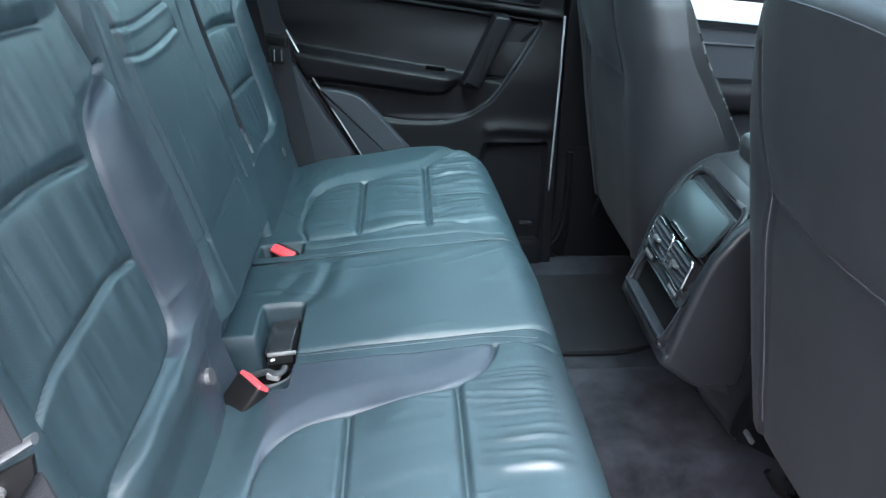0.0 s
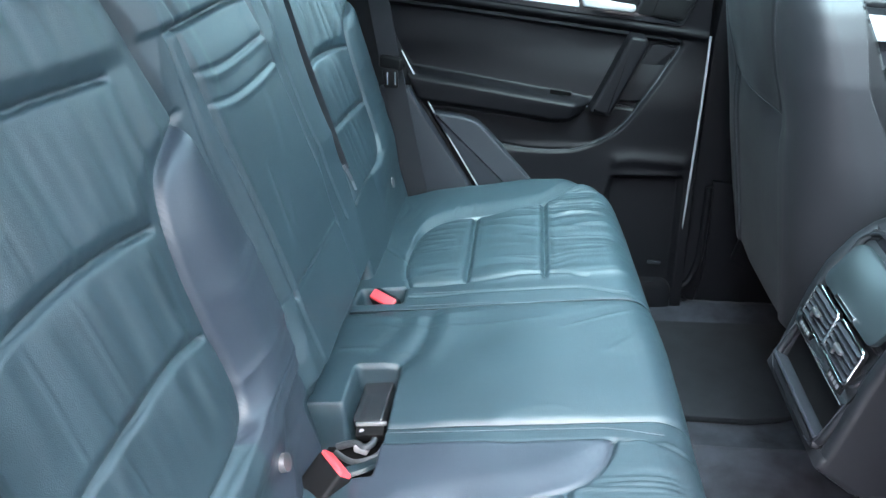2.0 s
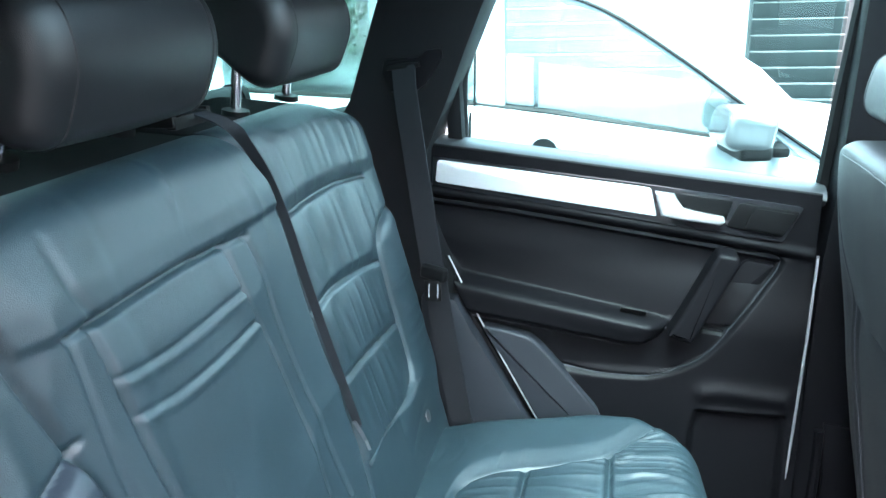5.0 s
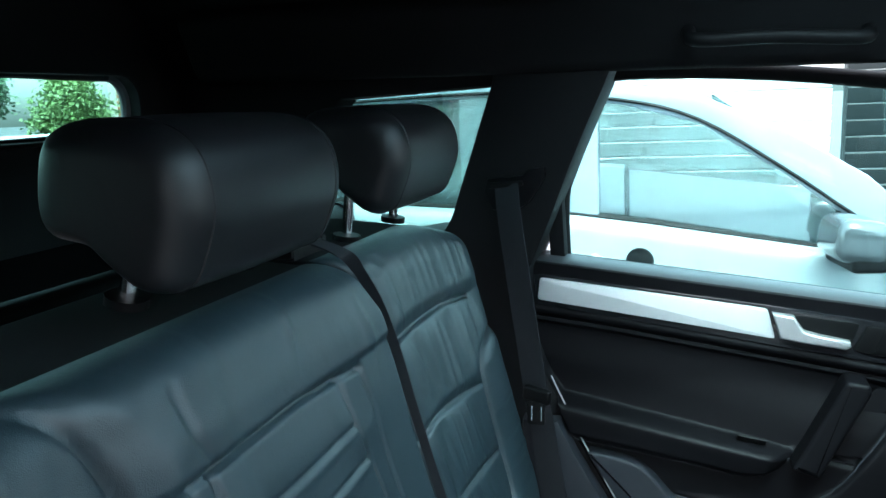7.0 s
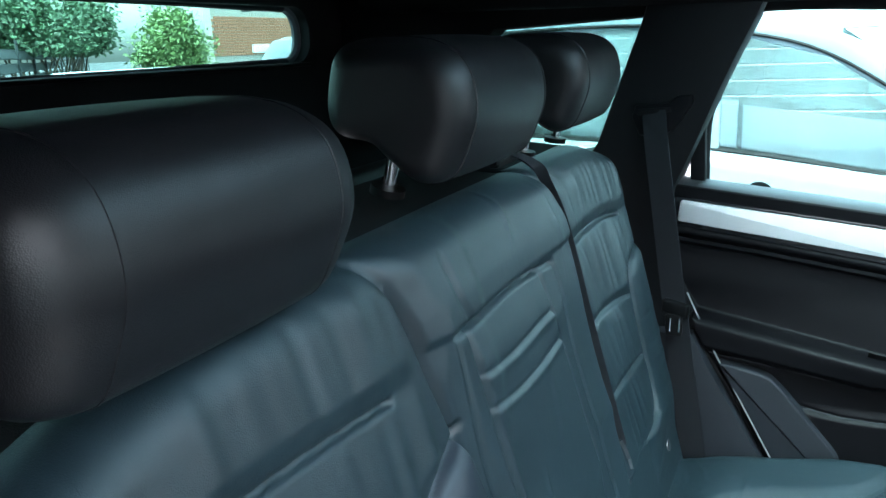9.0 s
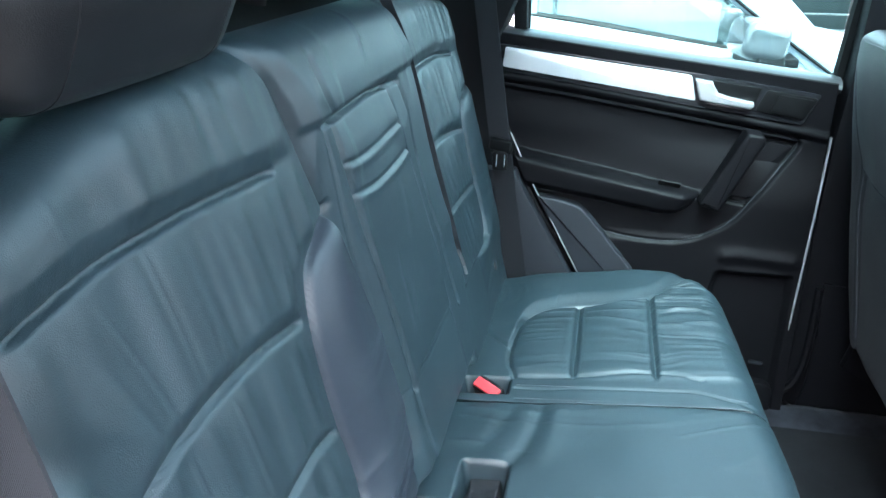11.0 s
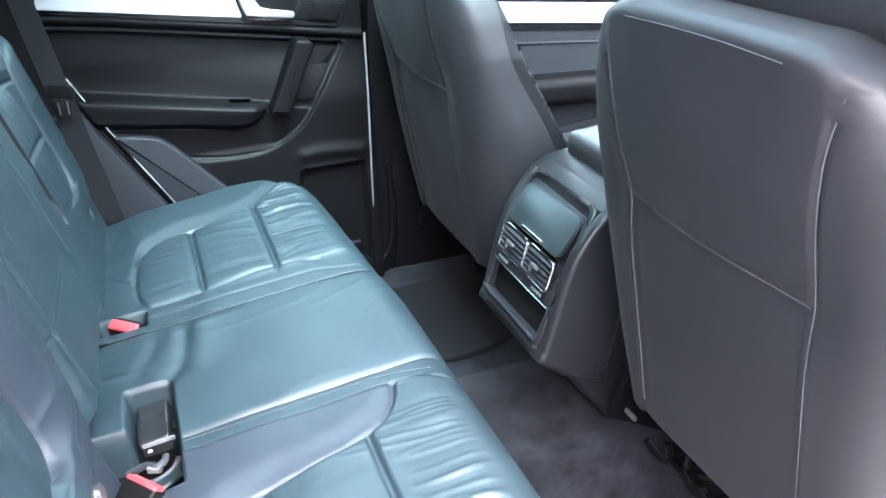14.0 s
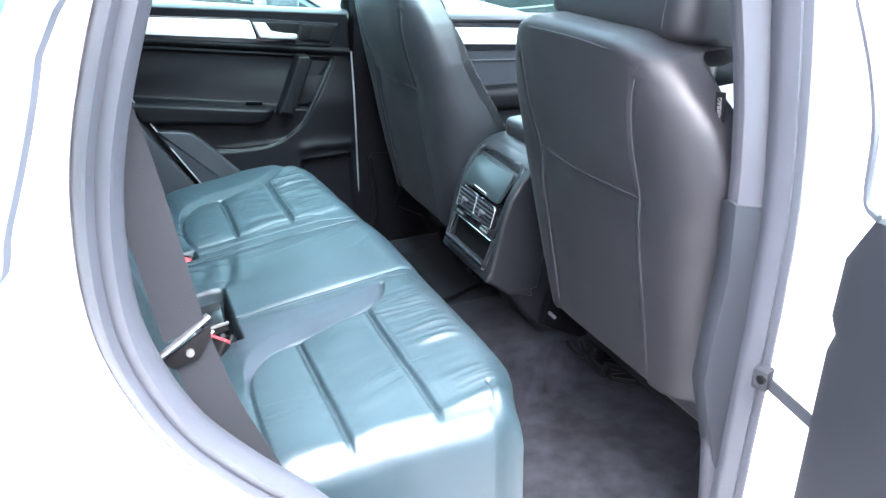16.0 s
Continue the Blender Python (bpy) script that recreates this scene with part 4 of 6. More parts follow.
part("sill_strip", tube([(0.030, 0.722, 1.135), (0.088, 0.712, 1.018), (0.190, 0.700, 0.838), (0.225, 0.700, 0.775)], 0.0015, 8), SATIN, door, "thin bright edge strip")
part("edge_strip", tube(curve_pts([(0.667, 0.732, 1.160), (0.664, 0.726, 1.02), (0.660, 0.722, 0.90), (0.654, 0.718, 0.74), (0.651, 0.718, 0.665)], 5), 0.0026, 8), SATIN, door, "thin bright edge of the door")
plate("speaker_grille", [(0.492, 0.846), (0.620, 0.846), (0.636, 0.640), (0.50, 0.640)], 0.775, 0.752, PLASTIC_DARK, "dark loudspeaker grille", 0.003, 0.02)
part("door_pocket", prism(rounded(0.40, 0.645, 0.50, 0.60, 0.03), "y", 0.78, 0.705, 0.012), PLASTIC, door)
part("pocket_clip", block((0.030, 0.006, 0.008), (0.600, 0.722, 0.642), (0, 4, 0), 0.002), PLASTIC_GREY, door, "small grey clip")
part("window_sill", tube([(x, 0.800, float(belt(x)) + 0.012) for x in np.linspace(-0.02, 0.675, 24)], 0.046, 20, flat=0.42), LEDGE, door, "soft rounded window ledge")


def poly_plate(outline, y0, y1, bevel=0.0):
    return prism(outline, "y", y0, y1, bevel)


WIN = [(0.046, 1.33), (0.046, 1.44), (0.062, 1.52), (0.086, 1.59), (0.112, 1.640), (0.16, 1.658), (0.40, 1.645), (0.69, 1.605), (0.675, 1.24)]
part("window_pane", poly_plate(WIN, 0.842, 0.846), GLASS, door, "green tinted side window")
part("window_frame", tube(curve_pts([(p[0] - 0.008, 0.825, p[1] + 0.006) for p in WIN[:8]], 4), 0.014, 10), TRIM_BLACK, door, "black rubber window frame")
part("frame_front", tube([(0.680, 0.81, 1.235), (0.690, 0.80, 1.40), (0.706, 0.785, 1.60)], 0.016, 8), PLASTIC_DARK, door)
part("quarter_bar", prism([(0.020, 1.33), (0.048, 1.33), (0.044, 1.44), (0.060, 1.52), (0.084, 1.59), (0.108, 1.64), (0.085, 1.65), (0.035, 1.55), (0.016, 1.44)], "y", 0.845, 0.785, 0.005), TRIM_BLACK, door)

# ---- far body side: pillars, wheel arch trim, roof rail ----
bm = prism([(-0.163, 1.40), (-0.150, 1.42), (-0.068, 1.650), (-0.03, 1.78), (0.16, 1.72), (0.128, 1.640), (0.098, 1.575), (0.070, 1.510), (0.035, 1.42), (-0.004, 1.33), (-0.012, 1.22), (0.02, 1.14), (0.075, 1.02), (0.178, 0.84), (0.36, 0.55), (0.30, 0.45), (-0.28, 0.45), (-0.28, 1.38)], "y", 0.86, 0.725, 0.012)
solid("wall_pillar_c", bm, TRIM_BLACK, "black C pillar trim with a belt guide slot", "pillar trim", kind="structure")
bm = prism([(-0.02, 1.06), (0.045, 1.06), (0.075, 1.0), (0.172, 0.835), (0.26, 0.68), (0.26, 0.60), (-0.04, 0.60)], "y", 0.80, 0.694, 0.010)
solid("wall_wheel_arch", bm, PLASTIC_GREY, "grey wheel arch cover beside the rear seat", "side trim", kind="structure")
bm = prism([(0.700, 1.70), (0.684, 1.25), (0.676, 1.15), (0.672, 0.90), (0.668, 0.70), (0.655, 0.61), (0.62, 0.565), (0.56, 0.555), (0.56, 0.46), (1.02, 0.46), (0.88, 0.62), (0.805, 0.80), (0.790, 1.20), (0.775, 1.70)], "y", 0.86, 0.742, 0.012)
solid("wall_pillar_b", bm, PLASTIC, "black B pillar trim between the doors", "pillar trim", kind="structure")
solid("pillar_foot_trim", prism([(0.712, 0.842), (0.790, 0.832), (0.80, 0.76), (0.86, 0.62), (0.92, 0.50), (0.70, 0.50), (0.716, 0.60), (0.720, 0.72)], "y", 0.80, 0.737, 0.004, 2), PLASTIC, "black lower trim of the pillar", "pillar trim", kind="structure")
bm = bmesh.new()
box(bm, (2.1, 0.10, 0.14), pose(0.40, 0.735, 1.735, 28, 0, 0) @ pose(0, 0, 0, 0, 1.5, 0), 0.03, 3)
solid("wall_roof_rail", bm, CLOTH, "black roof rail trim over the side windows", "roof trim", kind="structure")
solid("sill_curve", tube(curve_pts([(0.50, 0.722, 0.552), (0.58, 0.722, 0.556), (0.640, 0.722, 0.570), (0.680, 0.724, 0.590), (0.700, 0.728, 0.640), (0.705, 0.730, 0.72), (0.705, 0.732, 0.83)], 6), 0.009, 8), PLASTIC, "rounded grey lower edge of the door opening", "door trim", kind="structure")
solid("sill_plate", prism([(0.10, 0.62), (0.34, 0.50), (0.69, 0.47), (0.70, 0.53), (0.64, 0.565)], "y", 0.86, 0.728, 0.01), PLASTIC, "black plastic door sill trim", "sill trim", kind="structure")
gr = thing("grab_handle", (0.38, 0.66, 1.70), "black folding grab handle on the roof rail", "handle")
part("bar", tube(curve_pts([(0.26, 0.675, 1.715), (0.275, 0.645, 1.700), (0.38, 0.64, 1.698), (0.49, 0.645, 1.690), (0.505, 0.675, 1.70)], 6), 0.011, 10), PLASTIC_DARK, gr)

# rear quarter window and body behind it
Q = [(-0.59, 1.39), (-0.30, 1.36), (-0.150, 1.36), (-0.040, 1.67), (-0.37, 1.66)]
pq = solid("window_1", poly_plate(Q, 0.838, 0.842), GLASS_REAR, "green tinted rear quarter window", "window", kind="structure")
bm = prism([(-0.765, 0.45), (-0.28, 0.45), (-0.28, 1.36), (-0.57, 1.395), (-0.425, 1.585), (-0.375, 1.640), (-0.05, 1.652), (-0.05, 1.85), (-0.765, 1.85)], "y", 0.86, 0.775, 0.012)
solid("wall_boot_side", bm, CLOTH, "black trim of the boot side wall", "side trim", kind="structure")

# tailgate with its window
gate = thing("wall_tailgate", (-0.76, 0, 0.5), "black tailgate trim round the rear window", "tailgate", kind="structure")
hole = rounded(-0.655, 0.655, 1.592, 1.702, 0.048, 7)
bm = bmesh.new()
rings = []
for x, grow in ((-0.785, 0), (-0.740, 0), (-0.735, 0.006), (-0.735, 1), (-0.785, 1)):
    ring = []
    for y, z in hole:
        if grow == 1:
            u = max(abs(y) / 0.655, abs(z - 1.647) / 0.055)
            y, z = y / u * 0.86 / 0.655, 1.60 + (z - 1.647) / u * 7.0
        else:
            y, z = y * (1 + grow * 1.5), z + grow * (1 if z > 1.647 else -1)
        ring.append(bm.verts.new((x, y, min(max(z, 0.46), 1.96))))
    rings.append(ring)
for q, w in zip(rings, rings[1:] + rings[:1]):
    for i in range(len(q)):
        bm.faces.new((q[i], q[(i + 1) % len(q)], w[(i + 1) % len(q)], w[i]))
part("panel", bm, TRIM_BLACK, gate)
# added grey tube stands for the opening's inner wall lit from outside
part("window_rim", tube([(-0.772, y, z) for y, z in hole], 0.010, 8, closed=True), FRAME_GREY, gate, "pale grey rim for the lit edge of the rear window")
part("sill_edge", rods([((-0.733, -0.64, 1.588), (-0.733, 0.64, 1.588))], 0.004, 8), PLASTIC_DARK, gate)
solid("window_2", block((0.004, 1.40, 0.20), (-0.790, 0, 1.647)), GLASS_REAR, "tinted rear window of the tailgate", "window", kind="structure")
bcv = thing("boot_cover", (-0.60, 0, 1.40), "black roll-out boot cover behind the seats", "boot cover")
part("sheet", block((0.38, 1.50, 0.012), (-0.55, 0, 1.405), (0, 2, 0), 0.004), CLOTH, bcv)
part("cassette", rods([((-0.36, -0.69, 1.425), (-0.36, 0.69, 1.425))], 0.026, 20), PLASTIC_DARK, bcv, "black plastic cassette")
for sy in (-1, 1):
    part("end_cap", rods([((-0.36, sy * 0.69, 1.425), (-0.36, sy * 0.71, 1.425))], 0.029, 20), TRIM_BLACK, bcv)

# ---- seat belts ----
def webbing(pts, width, across, mat=WEB, thick=0.0022, taper=None):
    """A flat band through points; across: the band's width direction at each point."""
    bm = bmesh.new()
    rows = []
    for i, (p, a) in enumerate(zip(pts, across)):
        p, a = Vector(p), Vector(a).normalized() * ((taper[i] if taper else width) / 2)
        rows.append((p, a))
    rings = []
    for i, (p, a) in enumerate(rows):
        d = (rows[min(i + 1, len(rows) - 1)][0] - rows[max(i - 1, 0)][0]).normalized()
        n = d.cross(a).normalized() * thick / 2
        rings.append([bm.verts.new(p - a - n), bm.verts.new(p + a - n), bm.verts.new(p + a + n), bm.verts.new(p - a + n)])
    for q, w in zip(rings[:-1], rings[1:]):
        for j in range(4):
            bm.faces.new((q[j], q[(j + 1) % 4], w[(j + 1) % 4], w[j]))
    bm.faces.new(rings[0])
    bm.faces.new(rings[-1][::-1])
    return bm


bf = thing("seat_belt", (0.02, 0.66, 1.1), "black three-point seat belt hanging beside the far seat", "seat belt")
P1 = curve_pts([(-0.040, 0.712, 1.482), (-0.030, 0.690, 1.42), (-0.006, 0.668, 1.27), (0.016, 0.652, 1.13)], 8)
part("shoulder_strap", webbing(P1, 0.046, [(0.9, -0.25, 0.1)] * len(P1)), WEB, bf)
P2 = curve_pts([(0.020, 0.650, 1.11), (0.036, 0.652, 0.995), (0.062, 0.652, 0.83)], 8)
part("lap_strap", webbing(P2, 0.048, [(0.9, -0.25, 0.1)] * len(P2)), WEB, bf)
part("stop", block((0.050, 0.016, 0.026), (0.020, 0.644, 1.128), (0, 8, -15), 0.006, 3), PLASTIC_DARK, bf)
part("tongue", prism(rounded(0.004, 0.034, 1.078, 1.118, 0.004), "y", 0.633, 0.637, 0.001), PLASTIC_DARK, bf, "black belt tongue")
for xb in (0.012, 0.028):
    part("tongue_bar", rods([((xb, 0.632, 1.086), (xb + 0.001, 0.632, 1.112))], 0.0018, 8), CHROME, bf, "bright steel bar")
part("guide", prism([(-0.082, 1.470), (-0.075, 1.492), (-0.014, 1.496), (0.0, 1.508), (0.026, 1.510), (0.028, 1.496), (0.012, 1.470), (-0.004, 1.448), (-0.020, 1.438), (-0.066, 1.436)], "y", 0.732, 0.716, 0.004), PLASTIC, bf, "black plastic belt guide")
part("guide_lip", prism([(-0.070, 1.474), (-0.010, 1.480), (-0.012, 1.488), (-0.068, 1.485)], "y", 0.722, 0.708, 0.002), PLASTIC_DARK, bf)

bn = thing("seat_belt", (0.05, -0.64, 1.1), "black three-point seat belt hanging beside the open door", "seat belt")
P1 = curve_pts([(-0.030, -0.726, 1.52), (0.002, -0.718, 1.36), (0.026, -0.704, 1.15)], 10)
part("shoulder_strap", webbing(P1, 0.048, [(0.96, 0.05, 0.25)] * len(P1)), WEB, bn)
P2 = curve_pts([(0.030, -0.702, 1.13), (0.052, -0.698, 1.03), (0.085, -0.690, 0.93), (0.13, -0.684, 0.78)], 8)
part("lap_strap", webbing(P2, 0.048, [(0.96, 0.05, 0.25)] * len(P2)), WEB, bn)
part("tongue", tube(curve_pts([(-0.004, -0.712, 1.132), (0.026, -0.707, 1.148), (0.055, -0.700, 1.164)], 4), 0.0065, 10, flat=0.5), DARK_STEEL, bn, "steel belt tongue")
part("tongue_plate", prism([(-0.004, 1.122), (0.055, 1.156), (0.053, 1.140), (0.035, 1.116), (0.008, 1.110)], "y", -0.704, -0.709, 0.001), PLASTIC_DARK, bn)
part("rivet", rods([((0.028, -0.713, 1.128), (0.028, -0.702, 1.128))], 0.0045, 14), STEEL, bn)

bc = thing("middle_belt", (0.0, 0.17, 1.2), "black middle seat belt tucked beside the backrest", "seat belt")
P3 = [(-0.175, 0.142, 1.480), (-0.130, 0.148, 1.482), on_back(0.172, 1.462, 0.006), on_back(0.196, 1.435, 0.008)]
# run on edge down the slit, the strap also paints the slit's dark line
P3 += [on_back(float(np.interp(z, GAP_Z, GAP_Y)) + 0.010, z, 0.0105) for z in (1.39, 1.33, 1.27, 1.20, 1.12, 1.05)]
P3 = curve_pts(P3, 6)
slim = [float(np.interp(i / (len(P3) - 1), [0, 0.15, 0.32, 0.5, 1], [0.034, 0.026, 0.014, 0.012, 0.011])) for i in range(len(P3))]
lie = [Vector((0.0, 1.0, 0.0)).lerp(Vector((0.95, 0.16, 0.24)), float(smooth(0.12, 0.40, i / (len(P3) - 1)))) for i in range(len(P3))]
part("strap", webbing(P3, 0.040, lie, taper=slim), WEB, bc)
part("tongue", webbing([on_back(0.230, 1.062, 0.012), on_back(0.234, 1.045, 0.015), on_back(0.239, 1.030, 0.015)], 0.005, [(0.85, 0.5, 0.2)] * 3, thick=0.004), DARK_STEEL, bc, "steel belt tongue")
part("tongue_tip", webbing([on_back(0.240, 1.030, 0.015), on_back(0.245, 1.012, 0.014)], 0.004, [(0.85, 0.5, 0.2)] * 2, thick=0.003), STEEL, bc, "steel belt tongue tip")

# ---- front seats ----
W_Z = [0.70, 0.78, 0.90, 1.10, 1.22, 1.28, 1.32, 1.36, 1.39, 1.415]
W_W = [0.214, 0.236, 0.258, 0.272, 0.269, 0.257, 0.245, 0.226, 0.204, 0.165]

SEAM_Z, SEAM_Y = [0.70, 0.80, 1.0, 1.14, 1.20, 1.28, 1.34, 1.39, 1.42], [0.146, 0.147, 0.150, 0.152, 0.156, 0.160, 0.168, 0.182, 0.19]


def front_seat(yc, dx, label, head=(0.0, 0.0)):
    seat = thing("front_seat", (0.95, yc, 0.55), label, "car seat", "front seats")
    zs, dzt = rolled(0.785, 1.392, 0.020, 0.12, 0.0065, lo=False)
    es, de = rolled(-1.0, 1.0, 0.30, 0.60, 0.016)
    Z, E = np.meshgrid(zs, es, indexing="ij")
    w = np.interp(Z, W_Z, W_W)
    Z = Z - 0.020 * smooth(0.55, 1.0, np.abs(E)) * smooth(1.25, 1.39, Z)
    side = np.interp(Z, [0.70, 0.85, 1.0, 1.2, 1.32, 1.40], [0.23, 0.21, 0.185, 0.105, 0.075, 0.065])
    D = dzt[:, None] + side * de[None, :] / 0.60
    y = w * E * (1 + 0.09 * smooth(0.5, 1.0, E * (1 if yc > 0 else -1)) * smooth(1.38, 1.25, Z))
    a = np.abs(y)
    pocket = smooth(0.150, 0.140, a) * smooth(1.143, 1.138, Z)
    up = smooth(1.14, 1.15, Z)
    side_line = np.interp(Z, SEAM_Z, SEAM_Y)
    h = 0.010 * bell(Z, 1.30, 0.12) * smooth(0.26, 0.10, a) - 0.006 * pocket
    h = h - 0.005 * bell(a, side_line, 0.0030)
    h = h - 0.005 * bell(Z, 1.142, 0.004) * smooth(0.155, 0.148, a)
    h = h - 0.008 * bell(Z, 1.15, 0.05) * smooth(0.02, 0.14, a) * smooth(0.22, 0.155, a)
    h = h - 0.0025 * bell(Z, 1.392 - 0.35 * a * a, 0.003)
    h = h + 0.003 * (fuzz(y * 12 + yc, Z * 10) - 0.5)
    x = 0.715 + dx - 0.16 * (Z - 1.14) - h * np.exp(-D / 0.04) + D + 0.012 * (np.abs(E) ** 3)
    front = np.stack([x, yc + y, Z], -1)
    back = front.copy()
    back[..., 0] = np.maximum(0.715 + dx - 0.16 * (Z - 1.14) + np.maximum(side - 0.01, 0.09), x + 0.005)
    place("backrest", shell("backrest", front[:, ::-1], back[:, ::-1], LEATHER_FRONT), seat, "charcoal leather seat back with a map pocket")
    def skin(b, z, proud):
        """A place on the seat back's rear face, across by b at a height z."""
        near = np.exp(-((y - b) ** 2 + (Z - z) ** 2) / 0.006 ** 2)
        return (float((x * near).sum() / near.sum()) - proud, yc + b, z)

    # piped seams down the sides and along the pocket's upper edge
    for sg in (-1, 1):
        pts = [skin(sg * float(np.interp(z, SEAM_Z, SEAM_Y)), z, 0.0002) for z in np.linspace(0.81, 1.358, 40)]
        part("side_seam", tube(curve_pts(pts[::3], 4), 0.0011, 6), PIPING, seat)
    pts = [skin(b, 1.142, 0.0) for b in np.linspace(-0.147, 0.147, 24)]
    part("pocket_seam", tube(curve_pts(pts[::3], 4), 0.0013, 6), PIPING, seat)
    headrest(seat, (0.822 + dx + head[0], yc, 1.402 + head[1]), 0.38, LEATHER_FRONT, 0.07, (0.80 + dx, 1.385), 1.0, r_end=0.045)
    # double seam over the shoulders
    for dz in (0.0, 0.008):
        arch = [skin(b, 1.376 + dz - 0.26 * b * b, 0.0012) for b in np.linspace(-0.115, 0.115, 31)]
        part("shoulder_seam", tube(curve_pts(arch[::3], 4), 0.0007, 5), PIPING, seat)
    # cushion, rails and side covers
    bm = block((0.50, 0.50, 0.14), (1.08 + dx, yc, 0.80), (0, -6, 0), 0.05, 4)
    part("cushion", bm, LEATHER_FRONT, seat)
    for sg in (-1, 1):
        part("rail", block((0.40, 0.035, 0.05), (1.12 + dx, yc + sg * 0.20, 0.575), (0, 0, 0), 0.006), PLASTIC_DARK, seat, "black steel seat rail")
        part("side_cover", prism([(p + dx, q) for p, q in ((0.80, 0.68), (0.83, 0.80), (0.90, 0.82), (1.30, 0.74), (1.32, 0.64), (0.90, 0.62))], "y", yc + sg * 0.255, yc + sg * 0.285, 0.012), PLASTIC, seat, "curved black plastic side cover")
    part("under_frame", block((0.34, 0.40, 0.06), (1.05 + dx, yc, 0.69), (0, 0, 0), 0.01), PLASTIC_DARK, seat)
    for k in range(5):
        a = (0.84 + dx + 0.018 * (k % 3), yc + (0.215 if yc < 0 else -0.10) - 0.03 * k, 0.655 + 0.012 * (k % 2))
        bend = (0.87 + dx, a[1] - 0.015, 0.615 + 0.01 * (k % 3))
        part("wire", tube(curve_pts([a, bend, (0.93 + dx, a[1] - 0.02, 0.60)], 4), 0.006, 7), PLASTIC_DARK, seat)
    part("lever", block((0.02, 0.10, 0.012), (0.865 + dx, yc + (0.13 if yc < 0 else -0.13), 0.640), (0, 15, 0), 0.003), PLASTIC_DARK, seat)
    part("clip", block((0.006, 0.028, 0.008), (0.785 + dx, yc + (0.19 if yc < 0 else -0.19), 0.745), (0, 20, 0), 0.003), STEEL, seat)
    return seat


near_seat = front_seat(-0.428, 0.0, "charcoal leather front seat with map pocket beside the open doorway")
far_seat = front_seat(0.410, -0.040, "charcoal leather front seat with a map pocket, beside the closed door", (-0.045, 0.040))
tag = part("side_tag", block((0.004, 0.014, 0.044), (0.758, -0.694, 1.310), (0, -8, 25), 0.0015), PLASTIC_DARK, near_seat, "small black side tag with raised lettering")
# raised lettering that runs up the tag
words = bpy.data.curves.new("lettering", "FONT")
words.body, words.size, words.align_x, words.align_y = "AIRBAG", 0.0085, 'CENTER', 'CENTER'
words.extrude = 0.0003
words.materials.append(MARK)
out = (pose(0, 0, 0, 0, -8, 25) @ Vector((-1, 0, 0))).normalized()
up = (pose(0, 0, 0, 0, -8, 25) @ Vector((0, 0, 1))).normalized()
across = out.cross(up)
spot = Vector((0.758, -0.694, 1.310)) + out * 0.0024
turn_m = Matrix(((up.x, across.x, out.x, spot.x), (up.y, across.y, out.y, spot.y), (up.z, across.z, out.z, spot.z), (0, 0, 0, 1)))
letter_ob = new("lettering", words)
letter_ob.parent = tag
bpy.context.view_layer.update()
letter_ob.matrix_world = turn_m

# ---- centre console ----
con = thing("centre_console", (0.85, 0, 0.62), "black centre console end with air vents and an open tray", "console")
F0, F1 = Vector((0.705, 0, 0.772)), Vector((0.775, 0, 1.010))
FL = 0.278  # the face is laid out over this length and then fitted between its ends
FU = (F1 - F0).normalized()
FS = (F1 - F0).length / FL
FN = Vector((-FU.z, 0, FU.x))
FACE = Matrix(((FN.x, 0, FU.x * FS, F0.x), (0, 1, 0, 0), (FN.z, 0, FU.z * FS, F0.z), (0, 0, 0, 1)))  # local x: out of the face, y: across, z: up the face


def face_plate(outline, lo, hi, bevel=0.003):
    bm = prism(outline, "x", lo, hi, bevel)
    for v in bm.verts:
        v.co.x -= 0.55 * max(v.co.z - 0.15, 0) ** 2 * 4
    bm.transform(FACE)
    return bm


def on_face(out, y, up):
    return FACE @ Vector((out - 0.55 * max(up - 0.15, 0) ** 2 * 4, y, up))


body_prof = [(0.735, 0.770), (0.772, 0.930), (0.795, 0.985), (0.835, 1.018), (0.90, 1.032), (1.55, 1.06), (1.55, 0.58), (0.86, 0.58), (0.80, 0.66)]
bm = prism(body_prof, "y", -0.122, 0.122, 0.020, 4)
for v in bm.verts:
    v.co.y *= 1.0 - 0.22 * float(smooth(0.80, 0.62, v.co.z))
part("body", bm, CONSOLE, con, "black moulded console body")
# cheeks, lower lip and brow that frame the face
for sy in (-1, 1):
    part("cheek", prism([(0.703, 0.764), (0.709, 0.778), (0.739, 0.895), (0.757, 0.943), (0.785, 0.983), (0.808, 1.004), (0.835, 1.017), (0.88, 1.024), (0.88, 0.98), (0.83, 0.72), (0.76, 0.72)], "y", sy * 0.124, sy * 0.099, 0.009, 3), CONSOLE, con)
part("lower_lip", prism([(0.701, 0.764), (0.706, 0.778), (0.716, 0.786), (0.80, 0.79), (0.82, 0.70), (0.75, 0.725)], "y", -0.123, 0.123, 0.008, 3), CONSOLE, con)
part("brow", prism([(0.803, 0.990), (0.808, 1.004), (0.835, 1.017), (0.88, 1.024), (0.90, 0.98), (0.84, 0.975)], "y", -0.123, 0.123, 0.007, 3), CONSOLE, con)
# thin rounded rim round the face
rim = rounded(-0.101, 0.101, 0.008, FL + 0.002, 0.026, 7)
part("face_rim", tube([on_face(0.001, p[0], p[1]) for p in rim], 0.0055, 10, closed=True), CONSOLE, con, "rounded black face rim")
part("face_back", face_plate(rounded(-0.108, 0.108, 0.090, FL + 0.004, 0.02, 6), -0.012, 0.004, 0.0), GLOSS, con, "glossy black vent panel")
